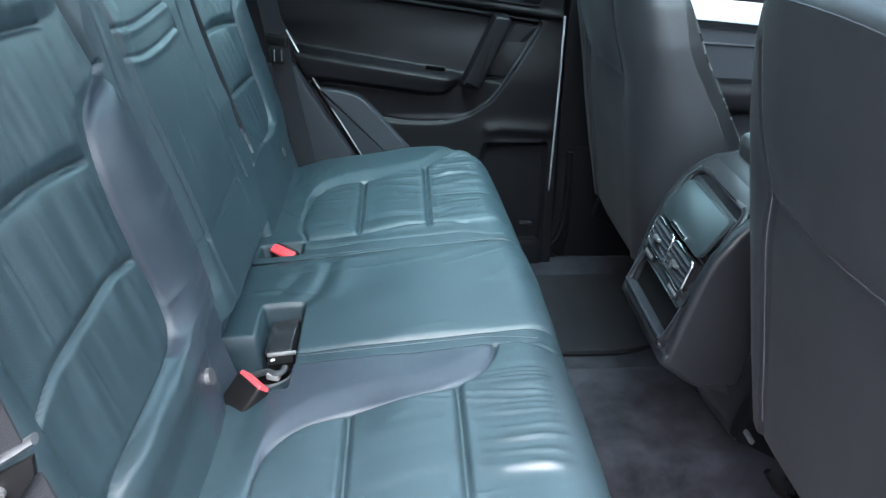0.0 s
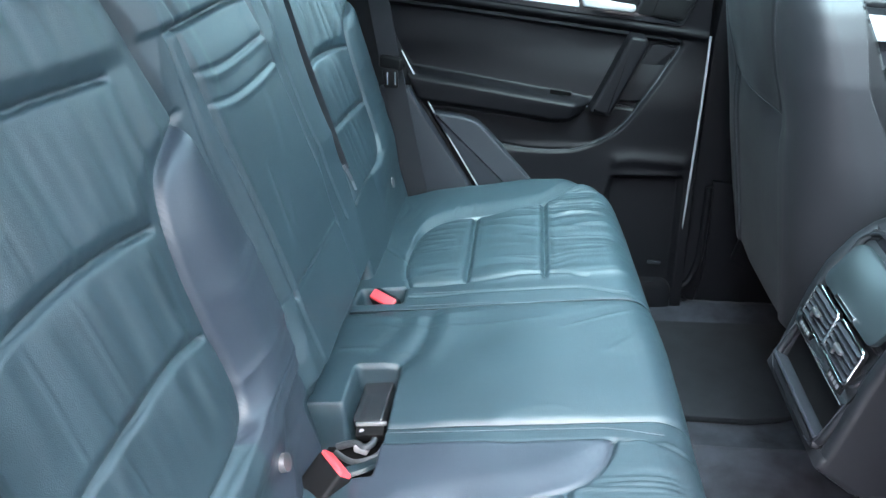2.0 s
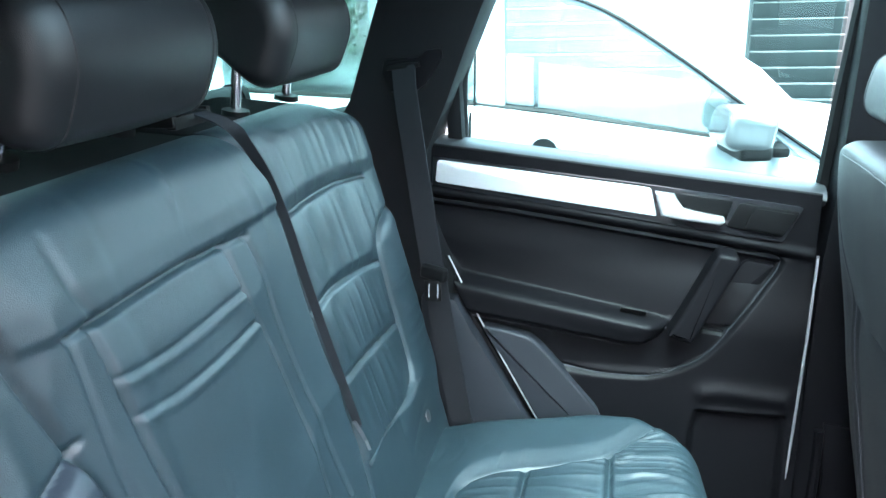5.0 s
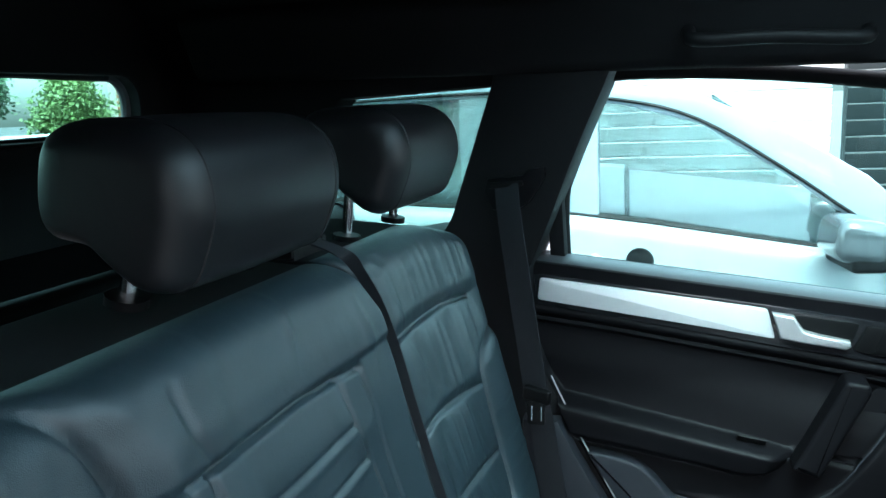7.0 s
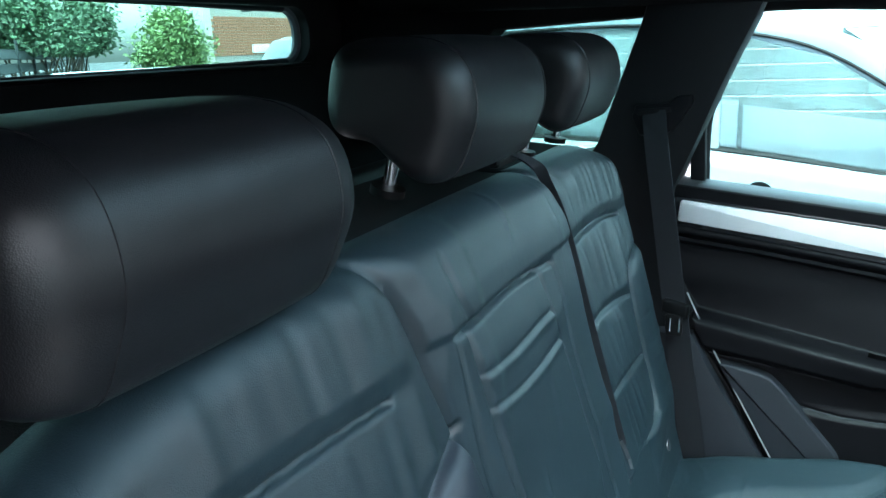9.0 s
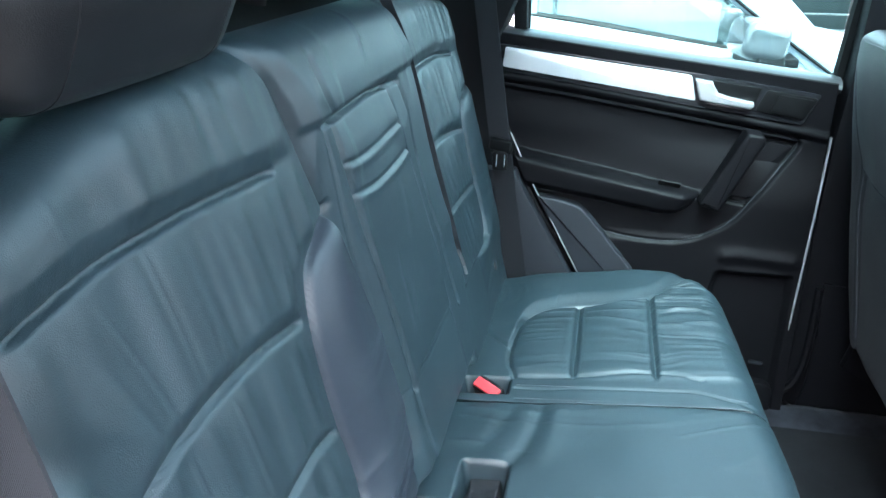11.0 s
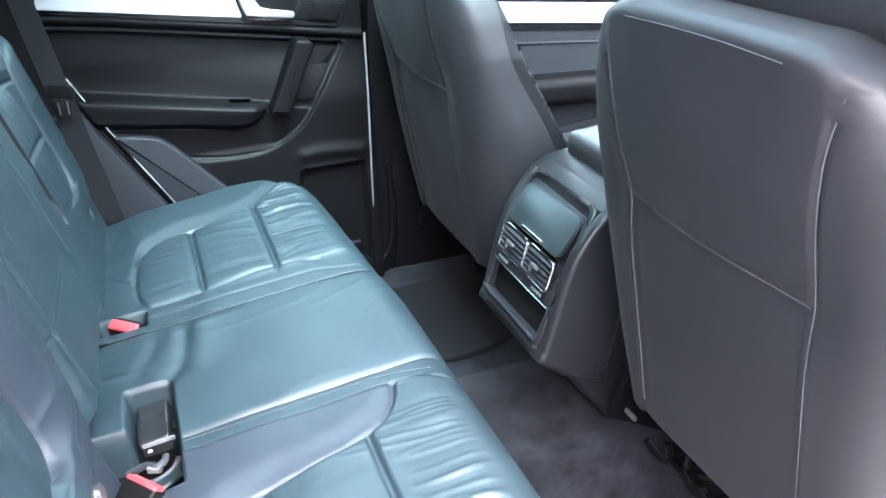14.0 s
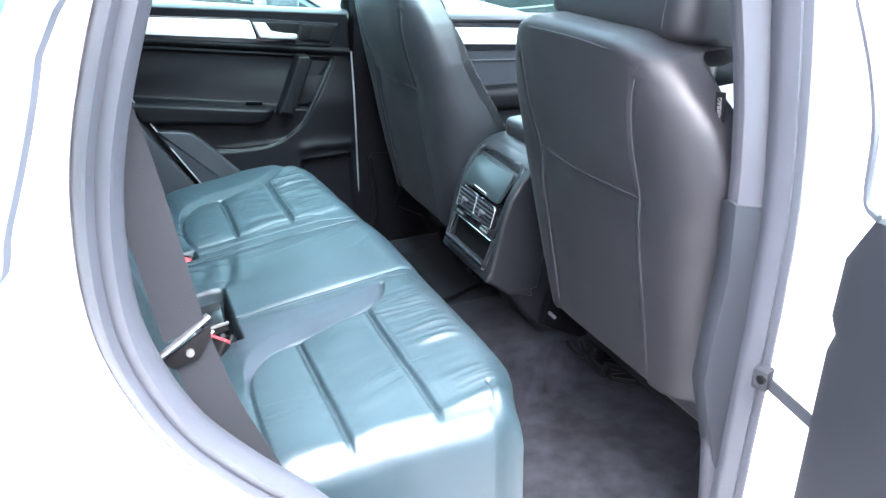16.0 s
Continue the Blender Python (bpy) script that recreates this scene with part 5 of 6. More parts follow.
part("lid", face_plate(rounded(-0.090, 0.090, 0.180, FL - 0.020, 0.016, 6), 0.0, 0.0085, 0.0025), TEAL_PANEL, con, "satin dark ashtray lid")
part("lid_grip", face_plate(rounded(-0.033, 0.033, 0.182, 0.190, 0.003), 0.006, 0.0125, 0.001), CHROME, con, "narrow chrome grip")
for yv in (-0.045, 0.045):
    vent = part("vent_frame", tube([on_face(0.008, p[0], p[1]) for p in rounded(yv - 0.0435, yv + 0.0435, 0.114, 0.171, 0.009)], 0.0017, 8, closed=True), CHROME, con, "chrome edged air vent")
    part("vent_back", face_plate(rounded(yv - 0.042, yv + 0.042, 0.115, 0.170, 0.008), 0.0, 0.0052, 0.0), PLASTIC_DARK, vent)
    for k in range(5):
        bm = bmesh.new()
        box(bm, (0.007, 0.082, 0.0022), FACE @ pose(0.0080, yv, 0.122 + 0.0102 * k, 0, 28, 0), 0.0006, 1)
        part("slat", bm, PLASTIC_GREY, vent)
    bm = bmesh.new()
    box(bm, (0.008, 0.022, 0.006), FACE @ pose(0.0125, yv, 0.1425, 0, 0, 0), 0.002)
    box(bm, (0.006, 0.004, 0.018), FACE @ pose(0.0115, yv + 0.011, 0.137, 0, 0, 0), 0.0015)
    part("vent_tab", bm, STEEL, vent)
for yv in (-0.062, 0.062):
    part("heater_button", face_plate(rounded(yv - 0.022, yv + 0.022, 0.095, 0.108, 0.002), 0.002, 0.0065, 0.001), PLASTIC_DARK, con, "small seat heater button")
    for k in range(4):
        part("button_mark", face_plate(rounded(yv - 0.016 + 0.009 * k, yv - 0.010 + 0.009 * k, 0.099, 0.105, 0.001), 0.006, 0.0072, 0.0), MARK, con)
part("panel_edge", tube([on_face(0.0055, y, 0.0905) for y in np.linspace(-0.10, 0.10, 6)], 0.0010, 6), CHROME, con, "thin bright edge")
# open tray: back wall, side cheeks, floor and lip
part("tray_back", face_plate(rounded(-0.102, 0.102, 0.012, 0.092, 0.006), -0.034, -0.012, 0.0), PLASTIC_DARK, con)
bm = bmesh.new()
box(bm, (0.050, 0.196, 0.006), FACE @ pose(-0.012, 0, 0.020, 0, -16, 0), 0.002)
part("tray_floor", bm, PLASTIC_GREY, con)
part("tray_lip", face_plate(rounded(-0.100, 0.100, 0.006, 0.018, 0.005), -0.004, 0.009, 0.003), CONSOLE, con)
part("tray_edge", tube([on_face(0.0085, p[0], p[1]) for p in rounded(-0.100, 0.100, 0.005, FL + 0.002, 0.026, 7)], 0.0012, 6, closed=True), PLASTIC_GREY, con, "thin bright rim")
part("armrest", block((0.46, 0.21, 0.05), (1.09, 0, 1.045), (0, -2, 0), 0.018, 3), LEATHER_FRONT, con, "padded leather armrest")
con.location += Vector((-0.021, -0.008, 0.034))

# ---- far front door, dashboard, windscreen ----
fd = thing("door_2", (1.3, 0.80, 0.55), "closed black front car door with a silver trim strip", "car door", kind="structure")
part("door_panel", prism([(0.80, 0.50), (1.62, 0.50), (1.66, 1.10), (1.60, 1.16), (0.80, 1.225)], "y", 0.86, 0.765, 0.015), PLASTIC_GREY, fd)
part("trim_strip", prism([(0.83, 1.161), (0.83, 1.211), (1.37, 1.158), (1.37, 1.108)], "y", 0.770, 0.755, 0.004), SILVER, fd, "brushed silver trim strip")
part("trim_surround", prism([(0.81, 1.141), (0.81, 1.226), (1.60, 1.155), (1.60, 1.07)], "y", 0.770, 0.760, 0.003), GLOSS, fd)
part("armrest", block((0.60, 0.09, 0.07), (1.25, 0.735, 0.96), (0, 3, 0), 0.025, 3), PLASTIC, fd)
part("window_pane", prism([(0.80, 1.235), (0.79, 1.64), (1.15, 1.58), (1.58, 1.18)], "y", 0.842, 0.846), GLASS, fd, "green tinted side window")
part("window_sill", tube([(0.80, 0.800, 1.236), (1.60, 0.800, 1.165)], 0.040, 16, flat=0.42), LEDGE, fd)
part("insert_line", tube([(0.82, 0.762, 1.105), (1.20, 0.762, 1.075), (1.55, 0.762, 1.045)], 0.003, 6), PLASTIC_GREY, fd)
part("door_pocket", prism([(0.82, 0.86), (1.10, 0.84), (1.30, 0.86), (1.42, 0.93), (1.42, 0.90), (1.30, 0.82), (1.10, 0.80), (0.82, 0.82)], "y", 0.77, 0.752, 0.006), PLASTIC_GREY, fd)
part("lever_cup", block((0.13, 0.02, 0.050), (1.445, 0.760, 1.122), (0, 5, 0), 0.008), PLASTIC_DARK, fd)
part("door_lever", prism([(1.385, 1.148), (1.410, 1.148), (1.422, 1.122), (1.500, 1.110), (1.495, 1.098), (1.385, 1.105)], "y", 0.760, 0.735, 0.005), SATIN, fd, "satin silver door release lever")
dash = thing("dashboard", (1.75, 0, 1.0), "black dashboard with a screen in silver frame", "dashboard")
part("body", block((0.45, 1.50, 0.42), (1.85, 0, 0.92), (0, 0, 0), 0.08, 4), PLASTIC, dash)
part("screen", block((0.012, 0.17, 0.12), (1.520, -0.035, 1.090), (0, -20, 0), 0.004), GLOSS, dash, "dark central screen")
part("screen_frame", tube([(1.513 + 0.36 * (p[1] - 1.09), p[0], p[1]) for p in rounded(-0.135, 0.065, 1.03, 1.15, 0.02)], 0.007, 8, closed=True), SILVER, dash)
wheel = part("steering_wheel", tube([(1.52 + 0.10 * math.sin(a), 0.40 + 0.185 * math.cos(a), 1.02 + 0.17 * math.sin(a)) for a in np.linspace(0, 2 * math.pi, 40)[:-1]], 0.016, 10, closed=True), PLASTIC_DARK, dash, "black steering wheel")
part("windscreen_base", tube([(1.78, -0.70, 1.13), (1.92, 0, 1.14), (1.78, 0.70, 1.13)], 0.02, 8), PLASTIC_DARK, dash)
bm = bmesh.new()
v = [bm.verts.new(p) for p in ((1.95, -0.72, 1.10), (1.95, 0.72, 1.10), (1.30, 0.62, 1.70), (1.30, -0.62, 1.70))]
bm.faces.new(v)
r = bmesh.ops.extrude_face_region(bm, geom=bm.faces[:])
bmesh.ops.translate(bm, vec=(0.005, 0, 0.004), verts=[g for g in r["geom"] if isinstance(g, bmesh.types.BMVert)])
solid("window_3", bm, GLASS_FRONT, "tinted windscreen", "windscreen", kind="structure")
for sy in (-1, 1):
    solid("wall_pillar_a", tube([(1.92, sy * 0.78, 1.10), (1.62, sy * 0.73, 1.42), (1.30, sy * 0.68, 1.68)], 0.035, 10), PLASTIC, "dark windscreen pillar trim", "pillar trim", kind="structure")

# ---- near body side with its open doorway ----
ring_pts = [(0.106, 1.68), (0.066, 1.56), (0.019, 1.44), (-0.008, 1.345), (-0.018, 1.24), (-0.008, 1.16), (0.024, 1.075), (0.076, 1.00), (0.137, 0.925), (0.22, 0.80),
            (0.29, 0.66), (0.37, 0.545), (0.47, 0.50), (0.62, 0.49), (0.72, 0.51), (0.782, 0.60), (0.796, 0.80), (0.806, 1.02), (0.804, 1.20), (0.776, 1.42), (0.735, 1.60),
            (0.67, 1.735), (0.52, 1.765), (0.34, 1.77), (0.18, 1.745)]
RING = curve_pts([(p[0], 0, p[1]) for p in ring_pts], 6, closed=True)


def ring_band(profile, name, mat, label, category, kind="structure"):
    """A cross-section (outwards from the opening, y) carried round the doorway."""
    k = len(RING)
    verts, faces = [], []
    m = len(profile)
    for i in range(k):
        d = (RING[(i + 1) % k] - RING[i - 1]).normalized()
        out = Vector((-d.z, 0, d.x))
        c = Vector((0.38, 0, 1.1))
        if out.dot(RING[i] - c) < 0:
            out = -out
        for q, y in profile:
            verts.append(RING[i] + out * q + Vector((0, y, 0)))
    for i in range(k):
        j = (i + 1) % k
        for t in range(m):
            faces.append((i * m + t, i * m + (t + 1) % m, j * m + (t + 1) % m, j * m + t))
    me = mesh_of(name, verts, faces, mat)
    b = bmesh.new()
    b.from_mesh(me)
    bmesh.ops.recalc_face_normals(b, faces=b.faces)
    b.to_mesh(me)
    b.free()
    me.set_sharp_from_angle(angle=radians(45))
    return place(name, me, None, label, category, kind=kind)


ring_band([(0.052, -0.700), (0.030, -0.718), (0.008, -0.737), (0.03, -0.740), (0.07, -0.69), (0.062, -0.685)], "wall_door_trim", PLASTIC_GREY, "grey plastic trim round the open doorway", "door trim")
ring_band([(0.004, -0.740), (-0.004, -0.752), (-0.002, -0.770), (0.010, -0.784), (0.018, -0.780), (0.022, -0.776), (0.030, -0.784), (0.038, -0.780), (0.043, -0.766), (0.042, -0.742), (0.020, -0.735)], "door_seal", RUBBER, "grey rubber door seal round the opening", "door seal")
ring_band([(0.040, -0.758), (0.044, -0.775), (0.060, -0.780), (0.075, -0.795), (0.090, -0.835), (0.10, -0.845), (0.10, -0.74), (0.04, -0.74)], "wall_door_flange", PAINT, "white painted door aperture flange", "car body")
ring_band([(0.098, -0.842), (0.105, -0.860), (0.125, -0.872), (0.30, -0.885), (0.30, -0.84), (0.098, -0.83)], "wall_body_skin", PAINT, "white painted outer body around the doorway", "car body")
# inner trims of the near side
solid("wall_wheel_arch_near", prism([(-0.06, 1.10), (0.005, 1.10), (0.05, 0.99), (0.13, 0.86), (0.22, 0.73), (0.30, 0.58), (-0.06, 0.58)], "y", -0.738, -0.722, 0.006), PILLAR, "grey wheel arch cover beside the rear seat", "side trim", kind="structure")
solid("wall_pillar_c_near", prism([(-0.30, 1.10), (-0.02, 1.10), (-0.05, 1.24), (-0.03, 1.44), (0.05, 1.70), (-0.05, 1.78), (-0.30, 1.78)], "y", -0.728, -0.748, 0.006), TRIM_BLACK, "black C pillar trim beside the open doorway", "pillar trim", kind="structure")
bp = solid("wall_pillar_b_near", prism([(0.785, 0.62), (0.768, 0.80), (0.758, 1.19), (0.756, 1.235), (0.748, 1.314), (0.735, 1.388), (0.720, 1.455), (0.68, 1.62), (0.66, 1.76), (0.84, 1.76), (0.87, 1.20), (0.90, 0.60)], "y", -0.750, -0.725, 0.010), PILLAR, "grey B pillar trim beside the front seat", "pillar trim", kind="structure")
solid("pillar_cover", prism([(0.752, 1.190), (0.806, 1.176), (0.812, 0.90), (0.812, 0.66), (0.780, 0.74), (0.738, 0.90), (0.743, 0.965), (0.757, 1.08)], "y", -0.722, -0.754, 0.008), PLASTIC_GREY, "blue-grey lower B pillar cover", "pillar trim", kind="structure")
solid("sill_plate_near", prism(rounded(0.28, 0.80, 0.44, 0.50, 0.012), "y", -0.86, -0.70, 0.008), PAINT, "white painted door sill", "car sill", kind="structure")
solid("wall_roof_rail_near", block((2.6, 0.10, 0.10), (0.25, -0.78, 1.835), (-20, 0, 0), 0.03, 3), CLOTH, "black roof rail trim over the doorway", "roof trim", kind="structure")
solid("wall_body_rear", prism([(-1.10, 0.42), (-0.25, 0.42), (-0.25, 1.33), (-0.75, 1.37), (-0.70, 1.66), (-0.25, 1.72), (-0.25, 1.85), (-1.10, 1.85)], "y", -0.87, -0.80, 0.01), PAINT, "white painted rear body side", "car body", kind="structure")
qn = thing("window_4", (-0.4, -0.88, 1.5), "rear quarter window with a grey rubber frame", "window", kind="structure")
part("pane", prism([(-0.72, 1.38), (-0.12, 1.345), (-0.075, 1.44), (-0.03, 1.62), (-0.60, 1.66)], "y", -0.893, -0.889), GLASS_REAR, qn)
part("rubber_frame", tube(curve_pts([(-0.60, -0.895, 1.66), (-0.015, -0.895, 1.65), (-0.052, -0.895, 1.50), (-0.098, -0.895, 1.38), (-0.125, -0.895, 1.335), (-0.25, -0.895, 1.335), (-0.72, -0.895, 1.37)], 5), 0.016, 8), FRAME_GREY, qn, "blue-grey rubber frame")
solid("wall_body_front", prism([(1.05, 0.42), (2.0, 0.42), (2.0, 1.05), (1.05, 1.20)], "y", -0.87, -0.80, 0.01), PAINT, "white painted front door and wing", "car body", kind="structure")
solid("wall_front_inner", prism([(0.90, 0.50), (1.70, 0.50), (1.70, 1.08), (0.88, 1.20)], "y", -0.79, -0.76, 0.01), PLASTIC, "black front door trim beside the front seat", "car door", kind="structure")
solid("window_5", prism([(0.90, 1.21), (0.86, 1.66), (1.20, 1.60), (1.66, 1.12)], "y", -0.845, -0.841), GLASS, "tinted front side window", "window", kind="structure")
bm = bmesh.new()
for size, at in (((1.30, 1.60, 0.07), (-0.46, 0, 1.93)), ((0.30, 1.50, 0.06), (1.26, 0, 1.90)), ((0.93, 0.25, 0.06), (0.65, 0.67, 1.92)), ((0.93, 0.25, 0.06), (0.65, -0.67, 1.93))):
    box(bm, size, pose(*at), 0.02, 2)
solid("car_roof", bm, PAINT, "white painted car roof round the glass panel", "car roof", kind="structure")

# open near rear door, swung forwards
nd = thing("open_door", (0.92, -0.88, 0.6), "open white rear car door with a dark inner panel", "car door", kind="structure")
HINGE = pose(0.915, -0.862, 0, 0, 0, -104)


def hung(bm):
    bm.transform(HINGE)
    return bm


# in the door's own plane: x along the door from its hinge, y its thickness, z up
part("shell", hung(prism([(0.0, 0.50), (0.02, 0.48), (0.80, 0.48), (0.95, 0.75), (1.05, 1.0), (1.08, 1.33), (0.02, 1.22)], "y", -0.045, 0.06, 0.012)), PAINT, nd, "white painted door shell")
part("inner_panel", hung(prism([(0.012, 0.52), (0.78, 0.52), (0.92, 0.80), (1.02, 1.05), (1.05, 1.30), (0.06, 1.21), (0.02, 1.14), (0.016, 1.05), (0.030, 1.03), (0.020, 1.00)], "y", -0.075, -0.040, 0.014)), PLASTIC_GREY, nd, "dark blue-grey inner panel")
part("armrest", hung(block((0.50, 0.07, 0.08), (0.56, -0.09, 0.95), (0, -3, 0), 0.02, 3)), PLASTIC, nd)
part("trim_strip", hung(prism([(0.17, 1.07), (0.17, 1.16), (0.95, 1.25), (0.95, 1.17)], "y", -0.085, -0.07, 0.006)), SILVER, nd, "brushed silver trim strip")
part("window_frame", hung(tube(curve_pts([(0.03, 0.0, 1.20), (0.05, 0.0, 1.45), (0.09, 0.0, 1.63), (0.16, 0.0, 1.68), (0.50, 0.0, 1.69), (0.93, 0.0, 1.60), (1.06, 0.0, 1.32)], 5), 0.018, 8)), RUBBER, nd, "black window frame")
part("window_pane", hung(prism([(0.05, 1.22), (0.09, 1.66), (0.50, 1.68), (0.92, 1.60), (1.05, 1.32)], "y", -0.003, 0.003)), GLASS, nd)
part("frame_seal", hung(tube(curve_pts([(-0.036, -0.08, 1.456), (0.010, -0.08, 1.385), (0.038, -0.08, 1.317), (0.046, -0.08, 1.245), (0.054, -0.08, 1.224), (0.075, -0.08, 1.217)], 5), 0.005, 8)), RUBBER, nd, "dark window seal of the open door")
cs = thing("check_strap", (0.82, -0.83, 0.90), "dark steel door check strap between pillar and door", "door strap")
part("strap", webbing([(0.802, -0.800, 0.925), (0.835, -0.845, 0.885), (0.868, -0.895, 0.845)], 0.022, [(0, 0.2, 1)] * 3, thick=0.006), PLASTIC_GREY, cs)
part("bracket", block((0.022, 0.024, 0.034), (0.802, -0.802, 0.925), (0, 0, 20), 0.004), PLASTIC_GREY, cs)
part("bolt", rods([((0.790, -0.808, 0.928), (0.802, -0.808, 0.928))], 0.007, 12), PLASTIC_DARK, cs)

# ---- the yard: neighbour car, fences, house, shrubs ----
NY = 1.80
nc = thing("parked_car", (0.3, NY + 0.9, 0.0), "light silver parked car with pale glass", "car")
low = [(-2.05, 0.55), (-2.0, 0.30), (2.45, 0.30), (2.52, 0.55), (2.45, 0.86), (1.25, 1.06), (0.97, 1.085), (0.62, 1.165), (0.12, 1.235), (-0.10, 1.262), (-1.0, 1.31), (-1.85, 1.33), (-2.05, 1.0)]
part("body", prism(low, "y", NY, NY + 1.80, 0.05, 3), PAINT_SILVER, nc)
roof = [(1.02, 1.09), (0.72, 1.375), (0.50, 1.51), (0.28, 1.612), (0.04, 1.665), (-0.35, 1.70), (-1.0, 1.705), (-1.7, 1.66), (-2.0, 1.33), (-1.85, 1.33), (-1.60, 1.575), (-1.0, 1.63), (-0.35, 1.642), (0.04, 1.60), (0.27, 1.535), (0.50, 1.385), (0.68, 1.25), (0.88, 1.095)]
for y0, y1 in ((NY + 0.04, NY + 0.12), (NY + 1.68, NY + 1.76)):
    part("roof_frame", prism(roof, "y", y0, y1, 0.012), PAINT_FRAME, nc)
part("roof", prism([(0.30, 1.62), (0.04, 1.675), (-0.35, 1.71), (-1.0, 1.715), (-1.7, 1.67), (-1.7, 1.64), (-1.0, 1.69), (-0.35, 1.685), (0.04, 1.65), (0.30, 1.595)], "y", NY + 0.10, NY + 1.70, 0.008), PAINT_FRAME, nc)
part("front_window", prism([(0.650, 1.165), (0.650, 1.28), (0.50, 1.39), (0.26, 1.54), (0.03, 1.605), (-0.03, 1.61), (-0.03, 1.245), (0.12, 1.235), (0.62, 1.16)], "y", NY + 0.075, NY + 0.081), GLASS_FAR, nc, "pale side window")
part("rear_window", prism([(-0.14, 1.262), (-0.11, 1.615), (-0.35, 1.64), (-1.0, 1.625), (-1.0, 1.31)], "y", NY + 0.075, NY + 0.081), GLASS_FAR, nc, "pale side window")
part("door_pillar", prism([(-0.12, 1.255), (-0.03, 1.245), (-0.03, 1.615), (-0.11, 1.615)], "y", NY + 0.055, NY + 0.10, 0.004), PAINT_FRAME, nc)
part("mirror_sail", prism([(0.655, 1.16), (0.655, 1.275), (0.93, 1.09)], "y", NY + 0.05, NY + 0.09, 0.003), PAINT_FRAME, nc, "painted corner panel before the window")
part("sail_gasket", tube([(0.650, NY + 0.048, 1.16), (0.650, NY + 0.048, 1.285)], 0.006, 6), PLASTIC_DARK, nc)
part("pillar_gap", tube([(-0.115, NY + 0.05, 1.62), (-0.125, NY + 0.04, 1.25)], 0.004, 6), PLASTIC_DARK, nc)
part("window_gasket", tube([(0.93, NY + 0.062, 1.092), (0.62, NY + 0.062, 1.165), (0.12, NY + 0.062, 1.240), (-0.10, NY + 0.062, 1.265), (-1.0, NY + 0.062, 1.315)], 0.010, 6), PLASTIC_DARK, nc)
part("frame_gasket", tube(curve_pts([(0.93, NY + 0.035, 1.10), (0.68, NY + 0.035, 1.27), (0.50, NY + 0.035, 1.40), (0.26, NY + 0.035, 1.55), (0.03, NY + 0.035, 1.615), (-0.35, NY + 0.035, 1.652), (-1.0, NY + 0.035, 1.64)], 4), 0.006, 6), PLASTIC_DARK, nc)
part("windscreen", prism([(1.05, 1.08), (0.30, 1.62), (0.29, 1.61), (1.04, 1.07)], "y", NY + 0.12, NY + 1.68), GLASS_FAR, nc)
hd = part("door_handle", tube(curve_pts([(-0.035, NY - 0.005, 1.140), (-0.01, NY - 0.038, 1.136), (0.16, NY - 0.038, 1.106), (0.20, NY - 0.005, 1.098)], 5), 0.013, 8), PAINT_SILVER, nc, "silver door handle")
# flat dark disc in place of the shaded hollow behind the handle
part("handle_recess_shade", rods([((0.10, NY + 0.02, 1.128), (0.10, NY - 0.003, 1.128))], 0.042, 24), PLASTIC_DARK, nc)
part("door_gap", tube([(-0.13, NY - 0.002, 1.25), (-0.15, NY - 0.002, 0.7), (-0.12, NY - 0.002, 0.35)], 0.004, 6), PLASTIC_DARK, nc)
mir = part("door_mirror", block((0.14, 0.20, 0.12), (0.665, NY - 0.10, 1.222), (0, 8, 12), 0.050, 6), MIRROR_SHELL, nc, "dark grey door mirror housing")
part("mirror_base", block((0.09, 0.21, 0.045), (0.675, NY - 0.085, 1.165), (0, 0, 12), 0.015, 3), PLASTIC_DARK, mir)
part("mirror_arm", block((0.05, 0.12, 0.03), (0.78, NY + 0.0, 1.145), (0, 0, 0), 0.01, 2), PLASTIC_DARK, mir)
part("seat_back", block((0.12, 0.46, 0.60), (-0.25, NY + 0.50, 1.10), (0, -15, 0), 0.05, 3), PLASTIC_GREY, nc)
part("inner_floor", block((2.4, 1.5, 0.04), (-0.4, NY + 0.9, 1.05)), PLASTIC_GREY, nc)
for x in (1.62, -1.35):
    for y in (NY + 0.10, NY + 1.70):
        wh = part("wheel", rods([((x, y - 0.11, 0.34), (x, y + 0.11, 0.34))], 0.34, 32), TYRE, nc)
        part("rim", rods([((x, y - 0.118, 0.34), (x, y + 0.118, 0.34))], 0.22, 24), STEEL, wh)


def fence(name, at, turn, length, height, pitch, label, slat=0.085, paint=None):
    f = thing(name, at, label, "fence")
    n = int(height / pitch)
    bm = bmesh.new()
    box(bm, (length, 0.022, slat), Matrix(), 0.004, 1)
    bmesh.ops.recalc_face_normals(bm, faces=bm.faces)
    me = bpy.data.meshes.new("slat")
    bm.to_mesh(me)
    bm.free()
    me.materials.append(paint or SLAT)
    for k in range(n):
        ob = new("slat", me)
        ob.parent = f
        ob.matrix_basis = pose(0, 0, 0, 0, 0, turn) @ Matrix.Translation((0, 0.004 * (k % 2), 0.06 + pitch * k)) @ pose(0, 0, 0, 22, 0, 0)
    for k in range(int(length / 1.8) + 1):
        x = -length / 2 + 1.8 * k
        bm = bmesh.new()
        box(bm, (0.05, 0.03, height - 0.05), pose(at[0], at[1], at[2], 0, 0, turn) @ Matrix.Translation((x, 0.028, height / 2)), 0.006, 1)
        part("post", bm, paint or SLAT, f)
    return f


fence("fence", (4.9, 6.2, 0), 0, 7.2, 2.3, 0.125, "dark painted horizontal slat fence behind the cars", 0.130)
fence("fence", (-0.1, 6.25, 0), 0, 2.6, 2.2, 0.125, "pale slatted screen behind the parked car", 0.121, SLAT_PALE)
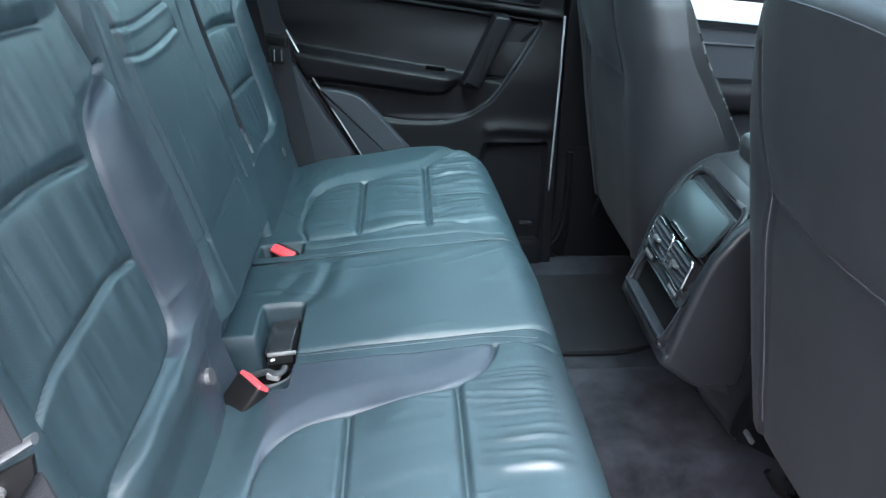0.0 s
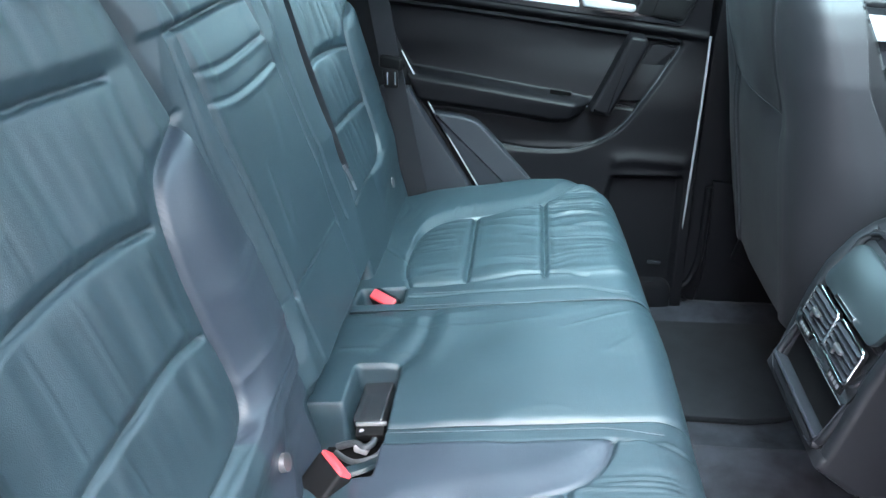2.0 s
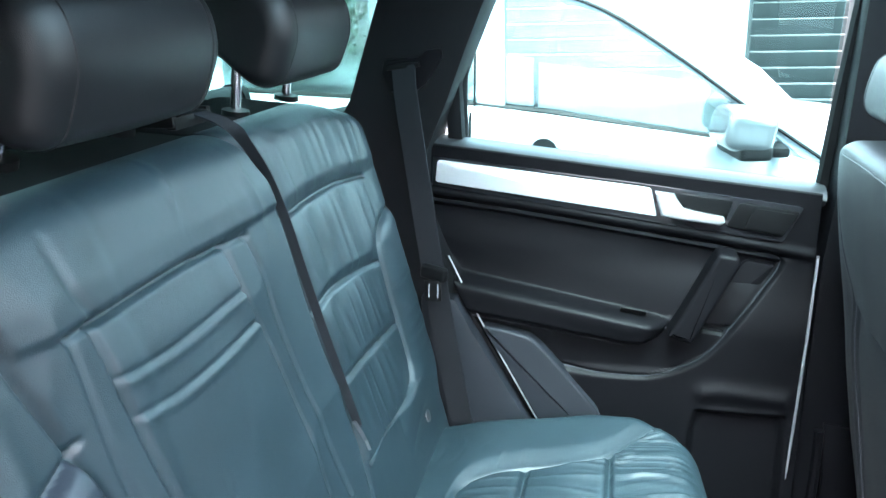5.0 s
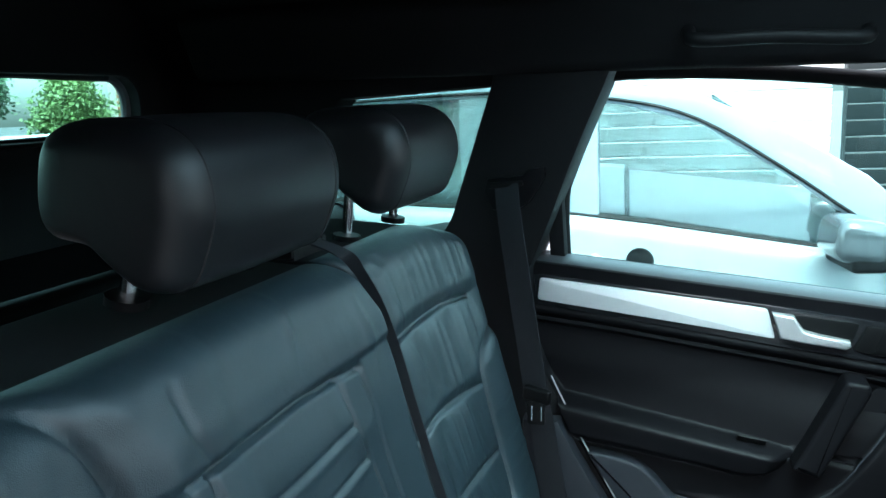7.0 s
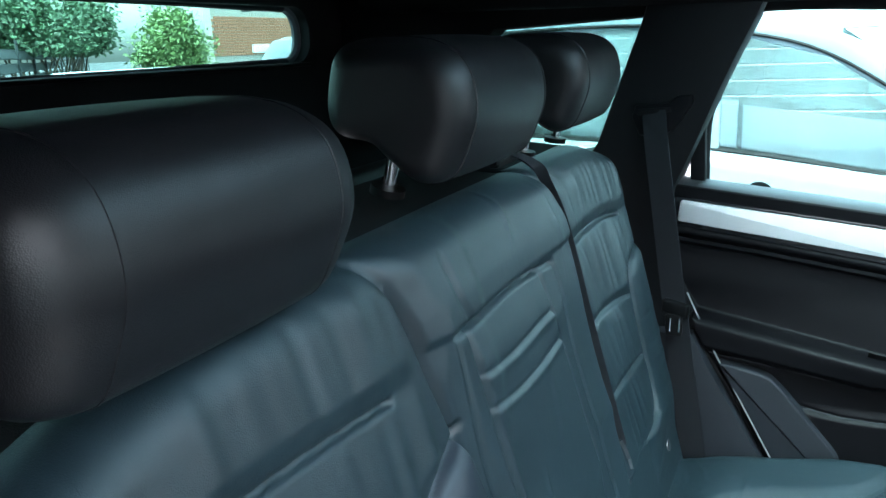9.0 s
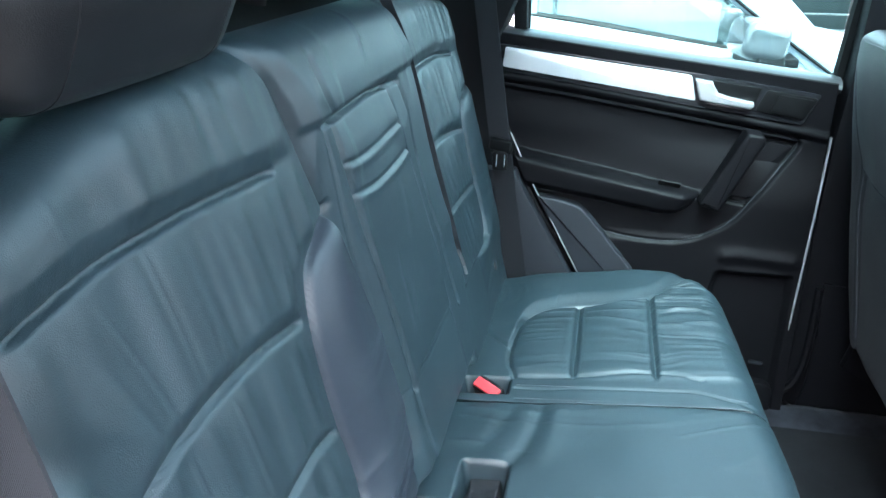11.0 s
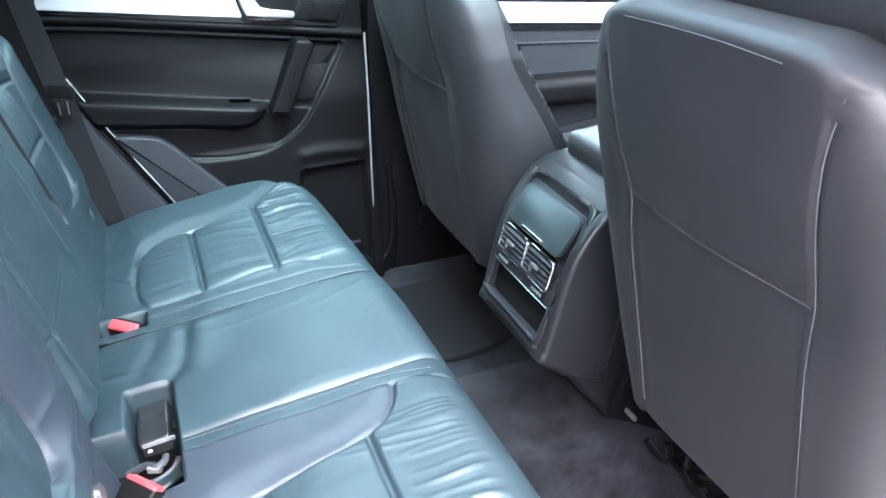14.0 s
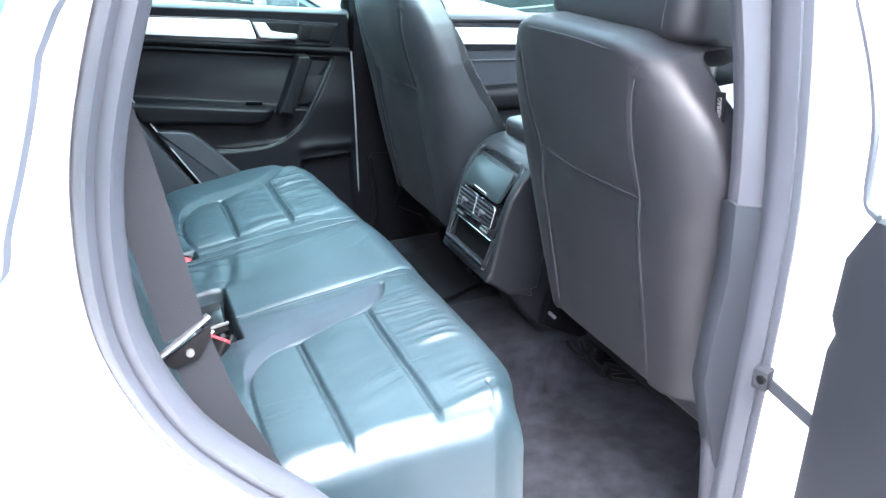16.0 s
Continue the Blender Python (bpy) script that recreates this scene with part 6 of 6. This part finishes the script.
fence("fence", (-13.6, 11.0, 0), -44.0, 28.0, 1.9, 0.15, "dark painted horizontal slat fence along the yard", 0.112)

house = thing("house", (-14.3, 18.4, 0), "red brick house wall beyond the fence", "house")
part("wall", block((0.25, 7.2, 6.2), (-14.5, 20.2, 3.1)), MORTAR, house)
part("white_trim", block((0.10, 0.75, 0.24), (-14.32, 18.6, 1.75), (0, 0, 0), 0.02), PAINT, house)
bm = bmesh.new()
box(bm, (0.03, 0.215, 0.065), Matrix(), 0.004, 1)
bme = bpy.data.meshes.new("brick")
bm.to_mesh(bme)
bm.free()
bme.materials.append(BRICK)
for r in range(14):
    for c in range(16):
        ob = new("brick", bme)
        ob.parent = house
        ob.location = (-0.06, -1.70 + 0.225 * c + 0.11 * (r % 2), 1.62 + 0.075 * r)

# unseen wall, added only to hold back low light from the doorway side
solid("wall_light_block", block((26.0, 0.25, 2.7), (0.5, -5.2, 1.35), (0, 0, 0), 0.02), BLOCK_GREY, "unseen plain grey wall added to block low light", "wall", kind="structure")
solid("white_wall", block((0.2, 5.0, 1.53), (-5.0, 6.1, 0.765), (0, 0, 0), 0.04), PAINT, "low white painted garden wall before the fence", "wall", kind="structure")


def shrub(at, height, spread, leaves, seed, label, leaf=0.07, hang=0.4, paint=None):
    rng = random.Random(seed)
    t = thing("shrub", at, label, "shrub")
    bm = bmesh.new()
    tips = []
    for k in range(9):
        a, r = rng.uniform(0, 6.28), rng.uniform(0.2, 0.9) * spread
        mid = Vector((at[0] + 0.3 * r * math.cos(a), at[1] + 0.3 * r * math.sin(a), at[2] + height * 0.45))
        tip = Vector((at[0] + r * math.cos(a), at[1] + r * math.sin(a), at[2] + height * rng.uniform(0.65, 1.0)))
        rod(bm, Vector(at), mid, 0.035, 0.02, 7)
        rod(bm, mid, tip, 0.02, 0.006, 6)
        tips += [mid.lerp(tip, rng.random()) for _ in range(3)] + [tip]
    part("trunk", bm, BARK, t)
    verts, faces = [], []
    for k in range(leaves):
        c = rng.choice(tips) + Vector((rng.gauss(0, 0.16), rng.gauss(0, 0.16), rng.gauss(0, 0.18))) * spread
        if c.z < hang:
            continue
        d = Vector((rng.gauss(0, 1), rng.gauss(0, 1), rng.gauss(-0.3, 0.7))).normalized()
        s = d.orthogonal().normalized()
        q = leaf * rng.uniform(0.6, 1.3)
        i = len(verts)
        verts += [c, c + d * q * 0.5 + s * q * 0.22, c + d * q, c + d * q * 0.5 - s * q * 0.22]
        faces.append((i, i + 1, i + 2, i + 3))
    ob = place("crown", mesh_of("crown", verts, faces, paint or LEAF, shade=False), t, "small green leaves")
    return t


shrub((-9.4, 6.9, 0), 2.6, 0.9, 18000, 3, "dense green shrub hanging over the slat fence", 0.085, 1.74)
shrub((-10.6, 8.3, 0), 2.65, 0.9, 18000, 12, "dense green shrub hanging over the slat fence", 0.085, 1.76)
shrub((-12.0, 9.9, 0), 2.7, 1.1, 20000, 9, "dense green shrub hanging over the slat fence", 0.09, 1.74)
shrub((-11.9, 12.3, 0), 2.40, 0.95, 20000, 4, "bright green feathery bamboo before the slat fence", 0.10, 1.2, BAMBOO)
shrub((-3.2, 8.2, 0), 2.6, 1.1, 5000, 6, "green shrub beyond the parked car", 0.10)

# white outer skin of the closed far side
part("outer_skin", prism([(-0.03, 1.315), (0.69, 1.225), (0.70, 0.45), (0.36, 0.45), (0.25, 0.62), (0.10, 0.90), (-0.03, 1.10)], "y", 0.862, 0.885, 0.008), PAINT, door, "white painted outer door skin")
part("outer_skin", prism([(0.72, 1.222), (1.62, 1.13), (1.66, 0.45), (0.72, 0.45)], "y", 0.862, 0.885, 0.008), PAINT, fd, "white painted outer door skin")
solid("wall_body_far", prism([(-0.79, 0.45), (0.34, 0.45), (0.24, 0.60), (0.08, 0.90), (-0.05, 1.10), (-0.05, 1.335), (-0.59, 1.37), (-0.42, 1.62), (-0.40, 1.72), (-0.79, 1.78)], "y", 0.862, 0.885, 0.008), PAINT, "white painted rear body side", "car body", kind="structure")
